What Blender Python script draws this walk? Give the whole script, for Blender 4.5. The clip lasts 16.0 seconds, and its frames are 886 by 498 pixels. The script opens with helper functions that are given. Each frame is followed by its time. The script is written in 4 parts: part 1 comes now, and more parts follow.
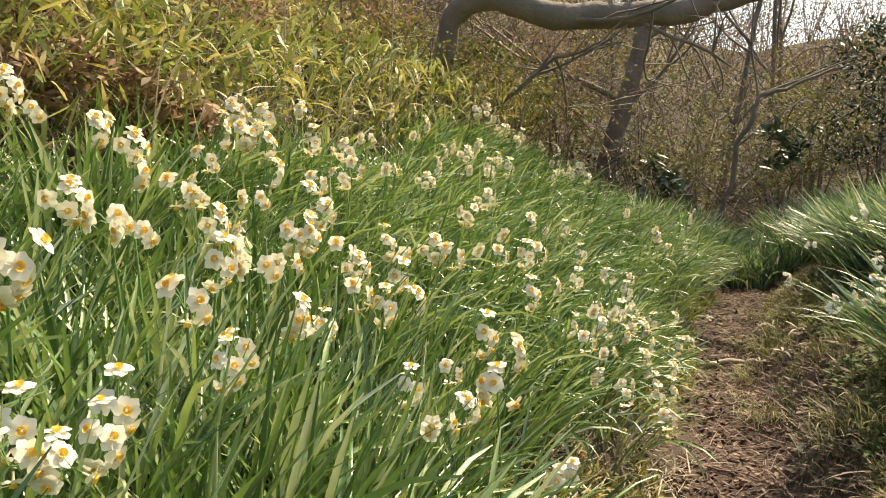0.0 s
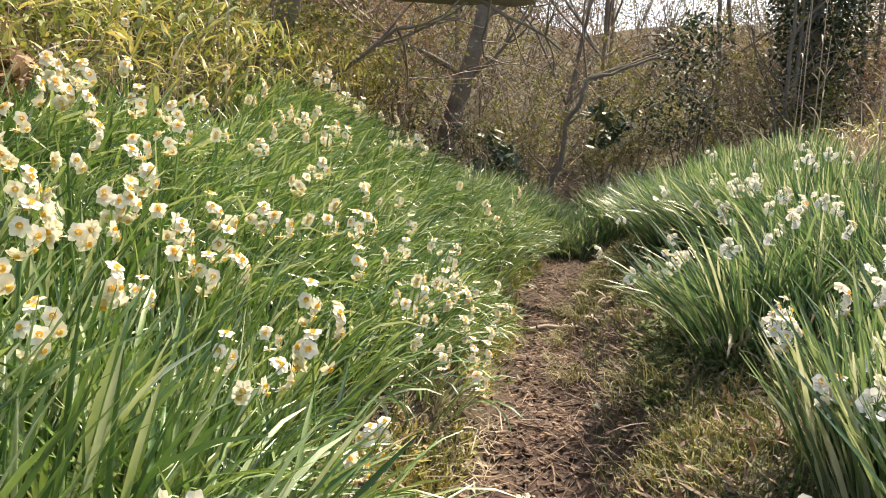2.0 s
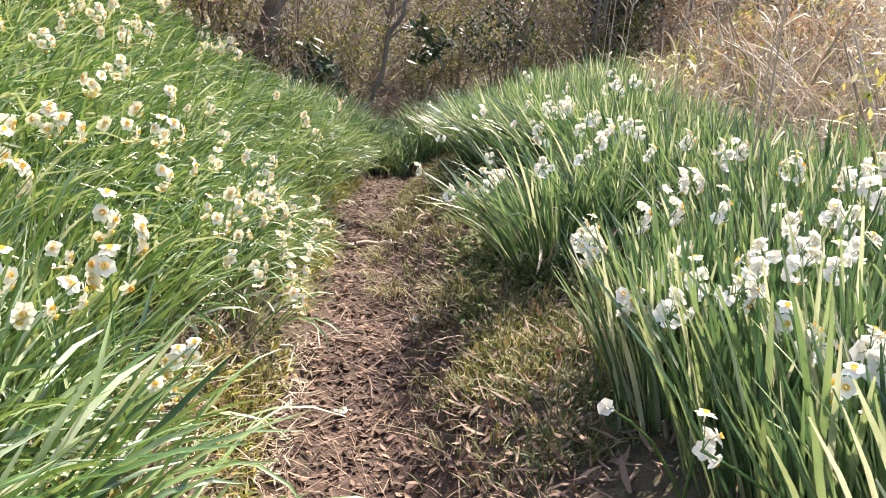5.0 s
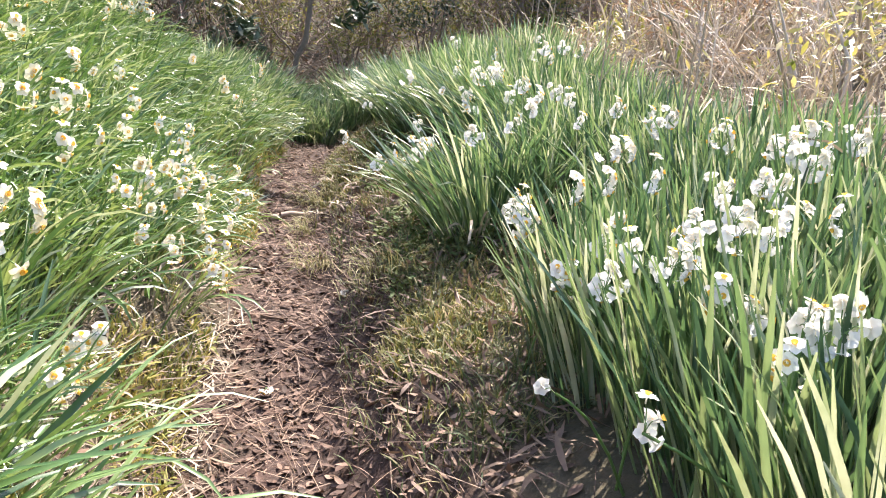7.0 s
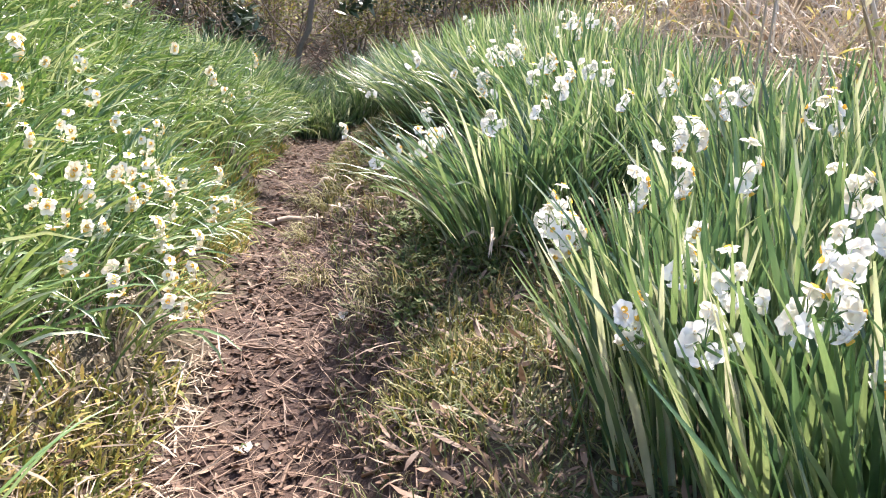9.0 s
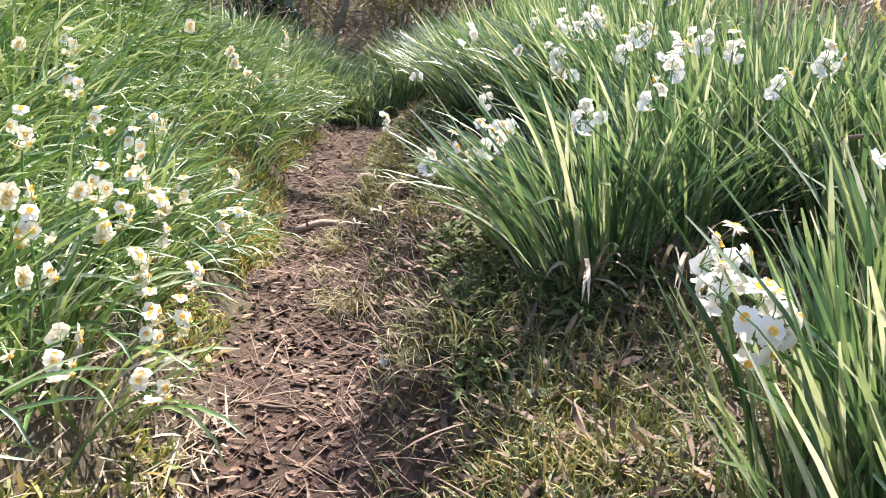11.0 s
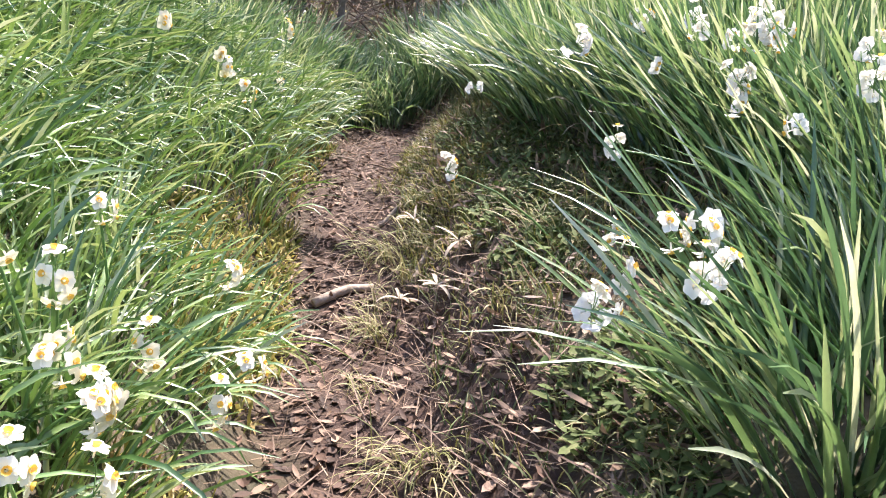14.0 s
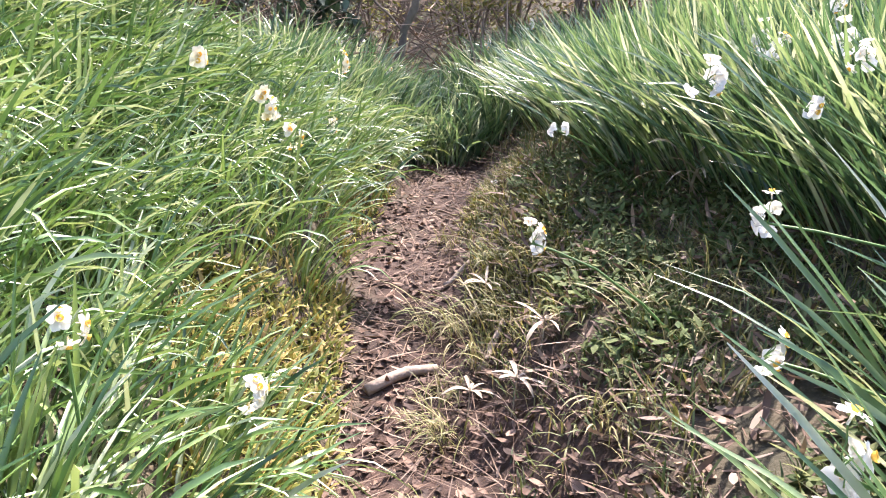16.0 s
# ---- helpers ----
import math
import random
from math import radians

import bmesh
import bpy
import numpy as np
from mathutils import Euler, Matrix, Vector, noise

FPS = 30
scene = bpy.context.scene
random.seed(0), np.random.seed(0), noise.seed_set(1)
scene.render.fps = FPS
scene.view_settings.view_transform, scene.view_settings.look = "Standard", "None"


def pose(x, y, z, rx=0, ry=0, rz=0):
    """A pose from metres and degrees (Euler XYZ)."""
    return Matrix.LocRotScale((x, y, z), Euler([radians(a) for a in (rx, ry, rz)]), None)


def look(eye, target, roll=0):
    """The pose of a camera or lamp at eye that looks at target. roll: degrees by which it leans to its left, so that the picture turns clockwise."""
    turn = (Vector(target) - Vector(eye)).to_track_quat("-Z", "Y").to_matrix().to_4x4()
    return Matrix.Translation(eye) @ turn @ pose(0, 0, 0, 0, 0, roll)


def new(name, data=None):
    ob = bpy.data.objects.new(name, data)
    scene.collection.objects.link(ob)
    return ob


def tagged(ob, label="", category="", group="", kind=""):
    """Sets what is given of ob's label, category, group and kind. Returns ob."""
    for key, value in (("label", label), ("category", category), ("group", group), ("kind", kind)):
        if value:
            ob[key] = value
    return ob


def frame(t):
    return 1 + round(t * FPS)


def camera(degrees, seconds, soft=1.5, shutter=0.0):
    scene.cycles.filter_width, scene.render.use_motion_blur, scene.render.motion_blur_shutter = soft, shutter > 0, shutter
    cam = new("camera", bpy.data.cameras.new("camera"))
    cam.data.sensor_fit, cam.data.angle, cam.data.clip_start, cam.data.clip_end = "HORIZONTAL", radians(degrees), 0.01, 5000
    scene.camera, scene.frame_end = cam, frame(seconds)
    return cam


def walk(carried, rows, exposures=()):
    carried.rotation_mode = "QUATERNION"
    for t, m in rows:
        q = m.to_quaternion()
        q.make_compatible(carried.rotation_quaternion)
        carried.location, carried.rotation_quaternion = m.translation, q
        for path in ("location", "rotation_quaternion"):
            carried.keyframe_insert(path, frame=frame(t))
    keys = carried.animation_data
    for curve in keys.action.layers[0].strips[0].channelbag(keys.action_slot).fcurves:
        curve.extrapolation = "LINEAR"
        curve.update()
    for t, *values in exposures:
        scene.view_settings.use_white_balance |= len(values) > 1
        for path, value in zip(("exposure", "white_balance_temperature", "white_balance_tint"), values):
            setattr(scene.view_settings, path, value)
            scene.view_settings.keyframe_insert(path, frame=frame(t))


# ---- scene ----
cam = camera(60.7, 16.0, soft=1.05)
PATH = [
    (0, (0.1, 0.103, 1.241), (0.081, 2.101, 1.136), -0.4),
    (0.5, (0.117, 0.053, 1.252), (0.205, 2.047, 1.125), -0.1),
    (1, (0.135, 0.011, 1.266), (0.322, 1.996, 1.112), 0.8),
    (1.5, (0.15, -0.008, 1.268), (0.437, 1.964, 1.098), 1.2),
    (2, (0.163, -0.015, 1.27), (0.549, 1.938, 1.08), 1.8),
    (2.5, (0.172, -0.015, 1.269), (0.649, 1.916, 1.06), 2.2),
    (3, (0.177, -0.009, 1.267), (0.736, 1.897, 1.033), 2.7),
    (3.5, (0.182, 0.008, 1.264), (0.813, 1.886, 0.994), 3.2),
    (4, (0.183, 0.026, 1.258), (0.887, 1.872, 0.949), 3.8),
    (4.5, (0.177, 0.043, 1.253), (0.952, 1.854, 0.907), 4.4),
    (6.8, (0.205, 0.114, 1.266), (1.201, 1.788, 0.814), 4.8),
    (7, (0.225, 0.142, 1.249), (1.228, 1.813, 0.8), 5.0),
    (7.5, (0.281, 0.229, 1.228), (1.293, 1.894, 0.777), 4.8),
    (8, (0.362, 0.348, 1.215), (1.366, 2.016, 0.756), 4.3),
    (8.5, (0.461, 0.492, 1.196), (1.443, 2.173, 0.735), 3.7),
    (9, (0.552, 0.669, 1.189), (1.509, 2.36, 0.718), 3.2),
    (9.2, (0.576, 0.743, 1.189), (1.529, 2.436, 0.715), 3.1),
    (11.3, (0.86, 1.451, 1.174), (1.693, 3.186, 0.627), 2.0),
    (11.5, (0.884, 1.518, 1.179), (1.7, 3.257, 0.623), 1.8),
    (12, (0.933, 1.729, 1.167), (1.716, 3.485, 0.616), 1.6),
    (12.5, (0.966, 1.963, 1.205), (1.742, 3.713, 0.625), 1.7),
    (13, (1.0, 2.178, 1.22), (1.785, 3.923, 0.637), 1.7),
    (13.5, (1.006, 2.386, 1.248), (1.843, 4.104, 0.657), 2.1),
    (14, (1.03, 2.554, 1.286), (1.903, 4.248, 0.681), 2.1),
    (14.5, (1.07, 2.702, 1.279), (1.948, 4.403, 0.701), 2.2),
    (15, (1.106, 2.874, 1.302), (1.964, 4.584, 0.717), 2.1),
    (15.5, (1.165, 2.987, 1.299), (1.952, 4.736, 0.732), 1.2),
    (16, (1.219, 3.065, 1.298), (1.952, 4.842, 0.747), 0.8),
]
LIGHTER = [(0, 0.86, 7650, 7), (2, 1.1, 7150, 10), (3.4, 1.12, 6850, 13), (4.5, 1.36, 6600, 15), (8, 1.66, 6100, 19), (12, 1.5, 6100, 15), (16, 1.88, 5950, 23)]
walk(cam, [(t, look(eye, target, roll)) for t, eye, target, roll in PATH], LIGHTER)

# ---- light ----
SUN_AZ, SUN_EL = radians(52), radians(55)
world = bpy.data.worlds.new("sky")
scene.world = world
world.use_nodes = True
wn = world.node_tree
sky = wn.nodes.new("ShaderNodeTexSky")
sky.sky_type, sky.sun_disc = "NISHITA", False
sky.sun_elevation, sky.sun_rotation = SUN_EL, SUN_AZ
sky.air_density, sky.dust_density, sky.ozone_density = 1.0, 3.0, 1.0
wn.links.new(sky.outputs[0], wn.nodes["Background"].inputs[0])
wn.nodes["Background"].inputs[1].default_value = 0.15
sun = new("sun", bpy.data.lights.new("sun", "SUN"))
sun.data.energy, sun.data.angle, sun.data.color = 4.5, radians(0.6), (1.0, 0.90, 0.74)
to_sun = Vector((math.cos(SUN_EL) * math.sin(SUN_AZ), math.cos(SUN_EL) * math.cos(SUN_AZ), math.sin(SUN_EL)))
sun.matrix_world = look(to_sun * 30, (0, 0, 0))

rng = np.random.default_rng(7)


# ---- materials ----
def material(name, colours, rough=0.6, translucent=0.0, grain=0.0, scale=40.0, bump=0.0, sheen=0.5, island=True, obj=False, through_tint=(1, 1, 1)):
    """Colours run over a ramp by the piece's own random number, blotched by noise at two scales; light let through a leaf takes through_tint."""
    m = bpy.data.materials.new(name)
    m.use_nodes = True
    n, l = m.node_tree.nodes, m.node_tree.links
    bsdf, out = n["Principled BSDF"], n["Material Output"]
    ramp = n.new("ShaderNodeValToRGB")
    el = ramp.color_ramp.elements
    for k, c in enumerate(colours):
        pos = k / max(1, len(colours) - 1)
        e = el[k] if k < 2 else el.new(pos)
        e.position, e.color = pos, (*c, 1)
    geo = n.new("ShaderNodeNewGeometry")
    tex = n.new("ShaderNodeTexCoord")
    big = n.new("ShaderNodeTexNoise")
    big.inputs["Scale"].default_value, big.inputs["Detail"].default_value = scale * 0.12, 3
    fine = n.new("ShaderNodeTexNoise")
    fine.inputs["Scale"].default_value, fine.inputs["Detail"].default_value = scale, 4
    for t in (big, fine):
        l.new(tex.outputs["Object"], t.inputs["Vector"])
    mix = n.new("ShaderNodeMath")
    mix.operation = "MULTIPLY_ADD"
    l.new(big.outputs[0], mix.inputs[0])
    mix.inputs[1].default_value = 0.5 if island else 1.3
    if island:
        sub = n.new("ShaderNodeMath")
        sub.operation = "MULTIPLY_ADD"
        l.new(n.new("ShaderNodeObjectInfo").outputs["Random"] if obj else geo.outputs["Random Per Island"], sub.inputs[0])
        sub.inputs[1].default_value, sub.inputs[2].default_value = 0.9, -0.2
        l.new(sub.outputs[0], mix.inputs[2])
    else:
        mix.inputs[2].default_value = -0.15
    l.new(mix.outputs[0], ramp.inputs[0])
    hsv = n.new("ShaderNodeHueSaturation")
    l.new(ramp.outputs[0], hsv.inputs["Color"])
    val = n.new("ShaderNodeMath")
    val.operation = "MULTIPLY_ADD"
    l.new(fine.outputs[0], val.inputs[0])
    val.inputs[1].default_value, val.inputs[2].default_value = 2 * grain, 1 - grain
    l.new(val.outputs[0], hsv.inputs["Value"])
    l.new(hsv.outputs[0], bsdf.inputs["Base Color"])
    bsdf.inputs["Roughness"].default_value = rough
    bsdf.inputs["Specular IOR Level"].default_value = sheen
    if bump:
        b = n.new("ShaderNodeBump")
        b.inputs["Strength"].default_value, b.inputs["Distance"].default_value = bump, 0.02
        l.new(fine.outputs[0], b.inputs["Height"])
        l.new(b.outputs[0], bsdf.inputs["Normal"])
    if translucent:
        tr, mx = n.new("ShaderNodeBsdfTranslucent"), n.new("ShaderNodeMixShader")
        mx.inputs[0].default_value = translucent
        warm = n.new("ShaderNodeMix")
        warm.data_type, warm.blend_type = "RGBA", "MULTIPLY"
        warm.inputs[0].default_value, warm.inputs[7].default_value = 1.0, (*through_tint, 1)
        l.new(hsv.outputs[0], warm.inputs[6])
        l.new(warm.outputs[2], tr.inputs["Color"])
        l.new(bsdf.outputs[0], mx.inputs[1])
        l.new(tr.outputs[0], mx.inputs[2])
        l.new(mx.outputs[0], out.inputs["Surface"])
    return m


# leaf ramps run dark to whitish: unlit leaves and sheen imitated in the colour
GREEN = [(0.03, 0.078, 0.02), (0.086, 0.175, 0.042), (0.165, 0.272, 0.070), (0.30, 0.39, 0.15), (0.55, 0.60, 0.43)]
# right-bank and path-end leaves: the sky's blue cast is put into the colour
SKY_TINTED_GREEN = [(0.028, 0.070, 0.038), (0.07, 0.145, 0.066), (0.132, 0.23, 0.09), (0.25, 0.335, 0.16), (0.58, 0.62, 0.51)]
LEAF = material("narcissus_leaf", GREEN, 0.36, 0.22, 0.12, 60, sheen=1.0, through_tint=(1.2, 1.1, 0.8))
LEAF_ONE = material("narcissus_leaf_blade", GREEN, 0.36, 0.22, 0.12, 60, sheen=1.0, obj=True, through_tint=(1.2, 1.1, 0.8))
SKY_TINTED_LEAF = material("sky_tinted_narcissus_leaf", SKY_TINTED_GREEN, 0.33, 0.32, 0.12, 60, sheen=0.9, through_tint=(1.25, 1.12, 0.9))
SKY_TINTED_LEAF_ONE = material("sky_tinted_narcissus_leaf_blade", SKY_TINTED_GREEN, 0.33, 0.32, 0.12, 60, sheen=0.9, obj=True, through_tint=(1.25, 1.12, 0.9))
STEM = material("flower_stem", [(0.10, 0.20, 0.05), (0.16, 0.27, 0.08)], 0.45, 0.1, 0.1, 60)
PETAL = material("petal", [(0.88, 0.85, 0.76), (0.90, 0.89, 0.85)], 0.5, 0.3, 0.05, 80)
CREAM = material("cream_petal", [(0.89, 0.81, 0.58), (0.90, 0.865, 0.74)], 0.5, 0.3, 0.05, 80)
CUP = material("cup", [(0.82, 0.43, 0.03), (0.87, 0.63, 0.13)], 0.5, 0.2, 0.1, 90)
SPATHE = material("spathe", [(0.45, 0.33, 0.17), (0.55, 0.43, 0.25)], 0.7, 0.3, 0.15, 90)
LITTER = material("dead_leaf", [(0.032, 0.018, 0.011), (0.062, 0.033, 0.021), (0.125, 0.072, 0.047), (0.36, 0.245, 0.17)], 0.75, 0.1, 0.2, 90)
STRAW = material("straw", [(0.10, 0.062, 0.042), (0.185, 0.118, 0.078), (0.32, 0.225, 0.15)], 0.65, 0.15, 0.2, 60)
REED = material("dry_reed", [(0.25, 0.195, 0.135), (0.41, 0.335, 0.245), (0.56, 0.485, 0.37)], 0.6, 0.2, 0.15, 50)
GRASS = material("short_grass", [(0.045, 0.078, 0.024), (0.09, 0.122, 0.036), (0.17, 0.175, 0.06), (0.30, 0.24, 0.12)], 0.6, 0.25, 0.15, 60, through_tint=(1.2, 1.1, 0.8))
TURF = material("mossy_turf", [(0.07, 0.09, 0.02), (0.145, 0.16, 0.035), (0.27, 0.26, 0.07), (0.40, 0.32, 0.15)], 0.6, 0.3, 0.15, 60, through_tint=(1.2, 1.1, 0.8))
TUFT = material("half_dry_grass", [(0.11, 0.13, 0.035), (0.22, 0.22, 0.075), (0.36, 0.31, 0.15), (0.46, 0.39, 0.24)], 0.6, 0.25, 0.15, 60)
WEED = material("yellowing_weed", [(0.10, 0.15, 0.03), (0.22, 0.24, 0.05), (0.40, 0.34, 0.09), (0.42, 0.29, 0.13)], 0.6, 0.25, 0.15, 60)
WEED_GREEN = material("green_weed", [(0.05, 0.085, 0.025), (0.095, 0.13, 0.04), (0.17, 0.18, 0.07)], 0.7, 0.2, 0.15, 60, sheen=0.2)
OLIVE = material("olive_leaf", [(0.07, 0.09, 0.03), (0.13, 0.155, 0.045), (0.22, 0.22, 0.065), (0.36, 0.31, 0.11)], 0.7, 0.25, 0.15, 50, sheen=0.2, through_tint=(1.2, 1.1, 0.8))
BROWNLEAF = material("withered_leaf", [(0.13, 0.09, 0.06), (0.26, 0.165, 0.095), (0.38, 0.25, 0.145), (0.44, 0.34, 0.22)], 0.8, 0.25, 0.15, 50, sheen=0.15)
GLOSSY = material("glossy_evergreen_leaf", [(0.02, 0.04, 0.02), (0.04, 0.068, 0.032), (0.075, 0.11, 0.06)], 0.46, 0.1, 0.1, 50, sheen=0.5)
SASA = material("bamboo_grass_leaf", [(0.10, 0.14, 0.035), (0.22, 0.25, 0.06), (0.42, 0.39, 0.13), (0.60, 0.52, 0.28)], 0.5, 0.3, 0.1, 50, through_tint=(1.2, 1.1, 0.8))
SASA_GREEN = material("broad_bamboo_grass_leaf", [(0.07, 0.11, 0.03), (0.16, 0.22, 0.065), (0.29, 0.33, 0.12), (0.52, 0.53, 0.34)], 0.42, 0.3, 0.1, 50, through_tint=(1.2, 1.1, 0.8))
BARK = material("bark", [(0.08, 0.062, 0.048), (0.17, 0.135, 0.105), (0.28, 0.235, 0.19)], 0.85, 0, 0.3, 25, 0.6, island=False)
PALEBARK = material("pale_bark", [(0.10, 0.08, 0.062), (0.17, 0.14, 0.11), (0.24, 0.20, 0.16)], 0.8, 0, 0.25, 25, 0.5, island=False)
DEADWOOD = material("weathered_wood", [(0.20, 0.15, 0.11), (0.32, 0.25, 0.19), (0.42, 0.35, 0.27)], 0.8, 0, 0.25, 40, 0.4, island=False)
TWIG = material("twig_bark", [(0.10, 0.068, 0.05), (0.19, 0.135, 0.10), (0.32, 0.24, 0.18)], 0.8, 0, 0.2, 40)


def ground_material():
    m = bpy.data.materials.new("soil_and_litter")
    m.use_nodes = True
    n, l = m.node_tree.nodes, m.node_tree.links
    bsdf = n["Principled BSDF"]
    tex = n.new("ShaderNodeTexCoord")
    ramps = []
    for scale, cols in ((9, [(0.026, 0.015, 0.010), (0.05, 0.028, 0.019), (0.10, 0.058, 0.040)]),
                        (6, [(0.03, 0.03, 0.016), (0.065, 0.055, 0.03), (0.12, 0.085, 0.05)])):
        noi = n.new("ShaderNodeTexNoise")
        noi.inputs["Scale"].default_value, noi.inputs["Detail"].default_value = scale, 9
        noi.inputs["Roughness"].default_value = 0.7
        l.new(tex.outputs["Object"], noi.inputs["Vector"])
        r = n.new("ShaderNodeValToRGB")
        e = r.color_ramp.elements
        e[0].position, e[0].color = 0.3, (*cols[0], 1)
        e[1].position, e[1].color = 0.72, (*cols[2], 1)
        mid = e.new(0.5)
        mid.color = (*cols[1], 1)
        l.new(noi.outputs[0], r.inputs[0])
        ramps.append(r)
    worn = n.new("ShaderNodeAttribute")
    worn.attribute_name = "worn"
    mix = n.new("ShaderNodeMix")
    mix.data_type = "RGBA"
    l.new(worn.outputs["Fac"], mix.inputs[0])
    l.new(ramps[1].outputs[0], mix.inputs[6])
    l.new(ramps[0].outputs[0], mix.inputs[7])
    l.new(mix.outputs[2], bsdf.inputs["Base Color"])
    bsdf.inputs["Roughness"].default_value = 0.92
    fine = n.new("ShaderNodeTexNoise")
    fine.inputs["Scale"].default_value, fine.inputs["Detail"].default_value = 55, 8
    l.new(tex.outputs["Object"], fine.inputs["Vector"])
    b = n.new("ShaderNodeBump")
    b.inputs["Strength"].default_value, b.inputs["Distance"].default_value = 0.45, 0.02
    l.new(fine.outputs[0], b.inputs["Height"])
    l.new(b.outputs[0], bsdf.inputs["Normal"])
    return m


# ---- mesh tools ----
def mesh_of(name, V, F, mats, slot=None):
    """A smooth mesh from a vertex array and an array of quads or triangles (or a list of both)."""
    me = bpy.data.meshes.new(name)
    Fs = F if isinstance(F, list) else [F]
    Fs = [f for f in Fs if len(f)]
    loops = np.concatenate([f.ravel() for f in Fs]).astype(np.int32)
    sizes = np.concatenate([np.full(len(f), f.shape[1]) for f in Fs])
    starts = np.concatenate([[0], np.cumsum(sizes)[:-1]]).astype(np.int32)
    me.vertices.add(len(V))
    me.vertices.foreach_set("co", np.ascontiguousarray(V, dtype=np.float32).ravel())
    me.loops.add(len(loops))
    me.loops.foreach_set("vertex_index", loops)
    me.polygons.add(len(sizes))
    me.polygons.foreach_set("loop_start", starts)
    me.polygons.foreach_set("use_smooth", np.ones(len(sizes), dtype=bool))
    for m in mats if isinstance(mats, (list, tuple)) else [mats]:
        me.materials.append(m)
    if slot is not None:
        me.polygons.foreach_set("material_index", np.asarray(slot, dtype=np.int32))
    me.update(calc_edges=True)
    me.validate()
    return me


def join(parts):
    """One (V, F) from many with the same face size."""
    off, Vs, Fs = 0, [], []
    for V, F in parts:
        Vs.append(V)
        Fs.append(F + off)
        off += len(V)
    return np.concatenate(Vs), np.concatenate(Fs)


def blades(base, length, width, az, lean, curl, segs=4, channel=0.25, twist=0.0, root=0.6, power=1.5, tip=0.04):
    """Strap leaves: from base, bending over towards az (radians from +x); lean and curl are angles off the vertical."""
    base = np.atleast_2d(base).astype(float)
    n = len(base)
    length, width, az, lean, curl, twist = (np.broadcast_to(np.asarray(a, float), (n,)) for a in (length, width, az, lean, curl, twist))
    s = np.linspace(0, 1, segs + 1)
    theta = lean[:, None] + curl[:, None] * s[None] ** power
    mid = 0.5 * (theta[:, 1:] + theta[:, :-1])
    step = (length / segs)[:, None]
    h = np.concatenate([np.zeros((n, 1)), np.cumsum(np.sin(mid) * step, 1)], 1)
    v = np.concatenate([np.zeros((n, 1)), np.cumsum(np.cos(mid) * step, 1)], 1)
    d = np.stack([np.cos(az), np.sin(az), np.zeros(n)], 1)
    side0 = np.stack([-np.sin(az), np.cos(az), np.zeros(n)], 1)
    c = base[:, None] + d[:, None] * h[..., None]
    c[..., 2] += v
    nor = -d[:, None] * np.cos(theta)[..., None]
    nor[..., 2] = np.sin(theta)
    tw = twist[:, None] * (0.3 + 0.7 * s)[None]
    side = side0[:, None] * np.cos(tw)[..., None] + nor * np.sin(tw)[..., None]
    prof = np.interp(s, [0, 0.3, 0.75, 0.93, 1], [root, 1, 0.92, 0.6, tip])
    w = 0.5 * width[:, None] * prof[None]
    if channel is None:
        V = np.stack([c - side * w[..., None], c + side * w[..., None]], 2)
        cols = 2
    else:
        V = np.stack([c - side * w[..., None], c - nor * (w * channel * 2)[..., None], c + side * w[..., None]], 2)
        cols = 3
    V = V.reshape(-1, 3)
    i = (np.arange(n) * (segs + 1) * cols)[:, None, None] + (np.arange(segs) * cols)[None, :, None] + np.arange(cols - 1)[None, None]
    F = np.stack([i, i + 1, i + 1 + cols, i + cols], -1).reshape(-1, 4)
    return V, F


def tubes(P, R, sides=4):
    """Round stems along polylines P (n, k, 3) with radii R (n, k)."""
    P, R = np.asarray(P, float), np.asarray(R, float)
    n, k, _ = P.shape
    T = np.gradient(P, axis=1)
    T /= np.linalg.norm(T, axis=2, keepdims=True) + 1e-9
    mean = T.mean(axis=1)
    ref = np.eye(3)[np.argmin(np.abs(mean), axis=1)][:, None]
    A = np.cross(T, np.broadcast_to(ref, T.shape))
    A /= np.linalg.norm(A, axis=2, keepdims=True) + 1e-9
    B = np.cross(T, A)
    a = np.arange(sides) * 2 * np.pi / sides
    V = P[:, :, None] + R[..., None, None] * (A[:, :, None] * np.cos(a)[:, None] + B[:, :, None] * np.sin(a)[:, None])
    i = (np.arange(n) * k * sides)[:, None, None] + (np.arange(k - 1) * sides)[None, :, None] + np.arange(sides)[None, None]
    j = (np.arange(n) * k * sides)[:, None, None] + (np.arange(k - 1) * sides)[None, :, None] + ((np.arange(sides) + 1) % sides)[None, None]
    F = np.stack([i, j, j + sides, i + sides], -1).reshape(-1, 4)
    return V.reshape(-1, 3), F


def part(name, me, parent, label=""):
    ob = new(name, me)
    ob.parent = parent
    return tagged(ob, label)


def moved(V, m):
    M = np.array(m)
    return V @ M[:3, :3].T + M[:3, 3]


TABLE = rng.random((256, 256))


def soft_noise(x, y, scale, shift=0):
    x, y = np.asarray(x, float) * scale + 37.3 + shift, np.asarray(y, float) * scale + 91.7 + shift
    i, j = np.floor(x).astype(int), np.floor(y).astype(int)
    f, g = x - i, y - j
    f, g = f * f * (3 - 2 * f), g * g * (3 - 2 * g)
    a = TABLE[i % 256, j % 256] * (1 - f) + TABLE[(i + 1) % 256, j % 256] * f
    b = TABLE[i % 256, (j + 1) % 256] * (1 - f) + TABLE[(i + 1) % 256, (j + 1) % 256] * f
    return a * (1 - g) + b * g - 0.5


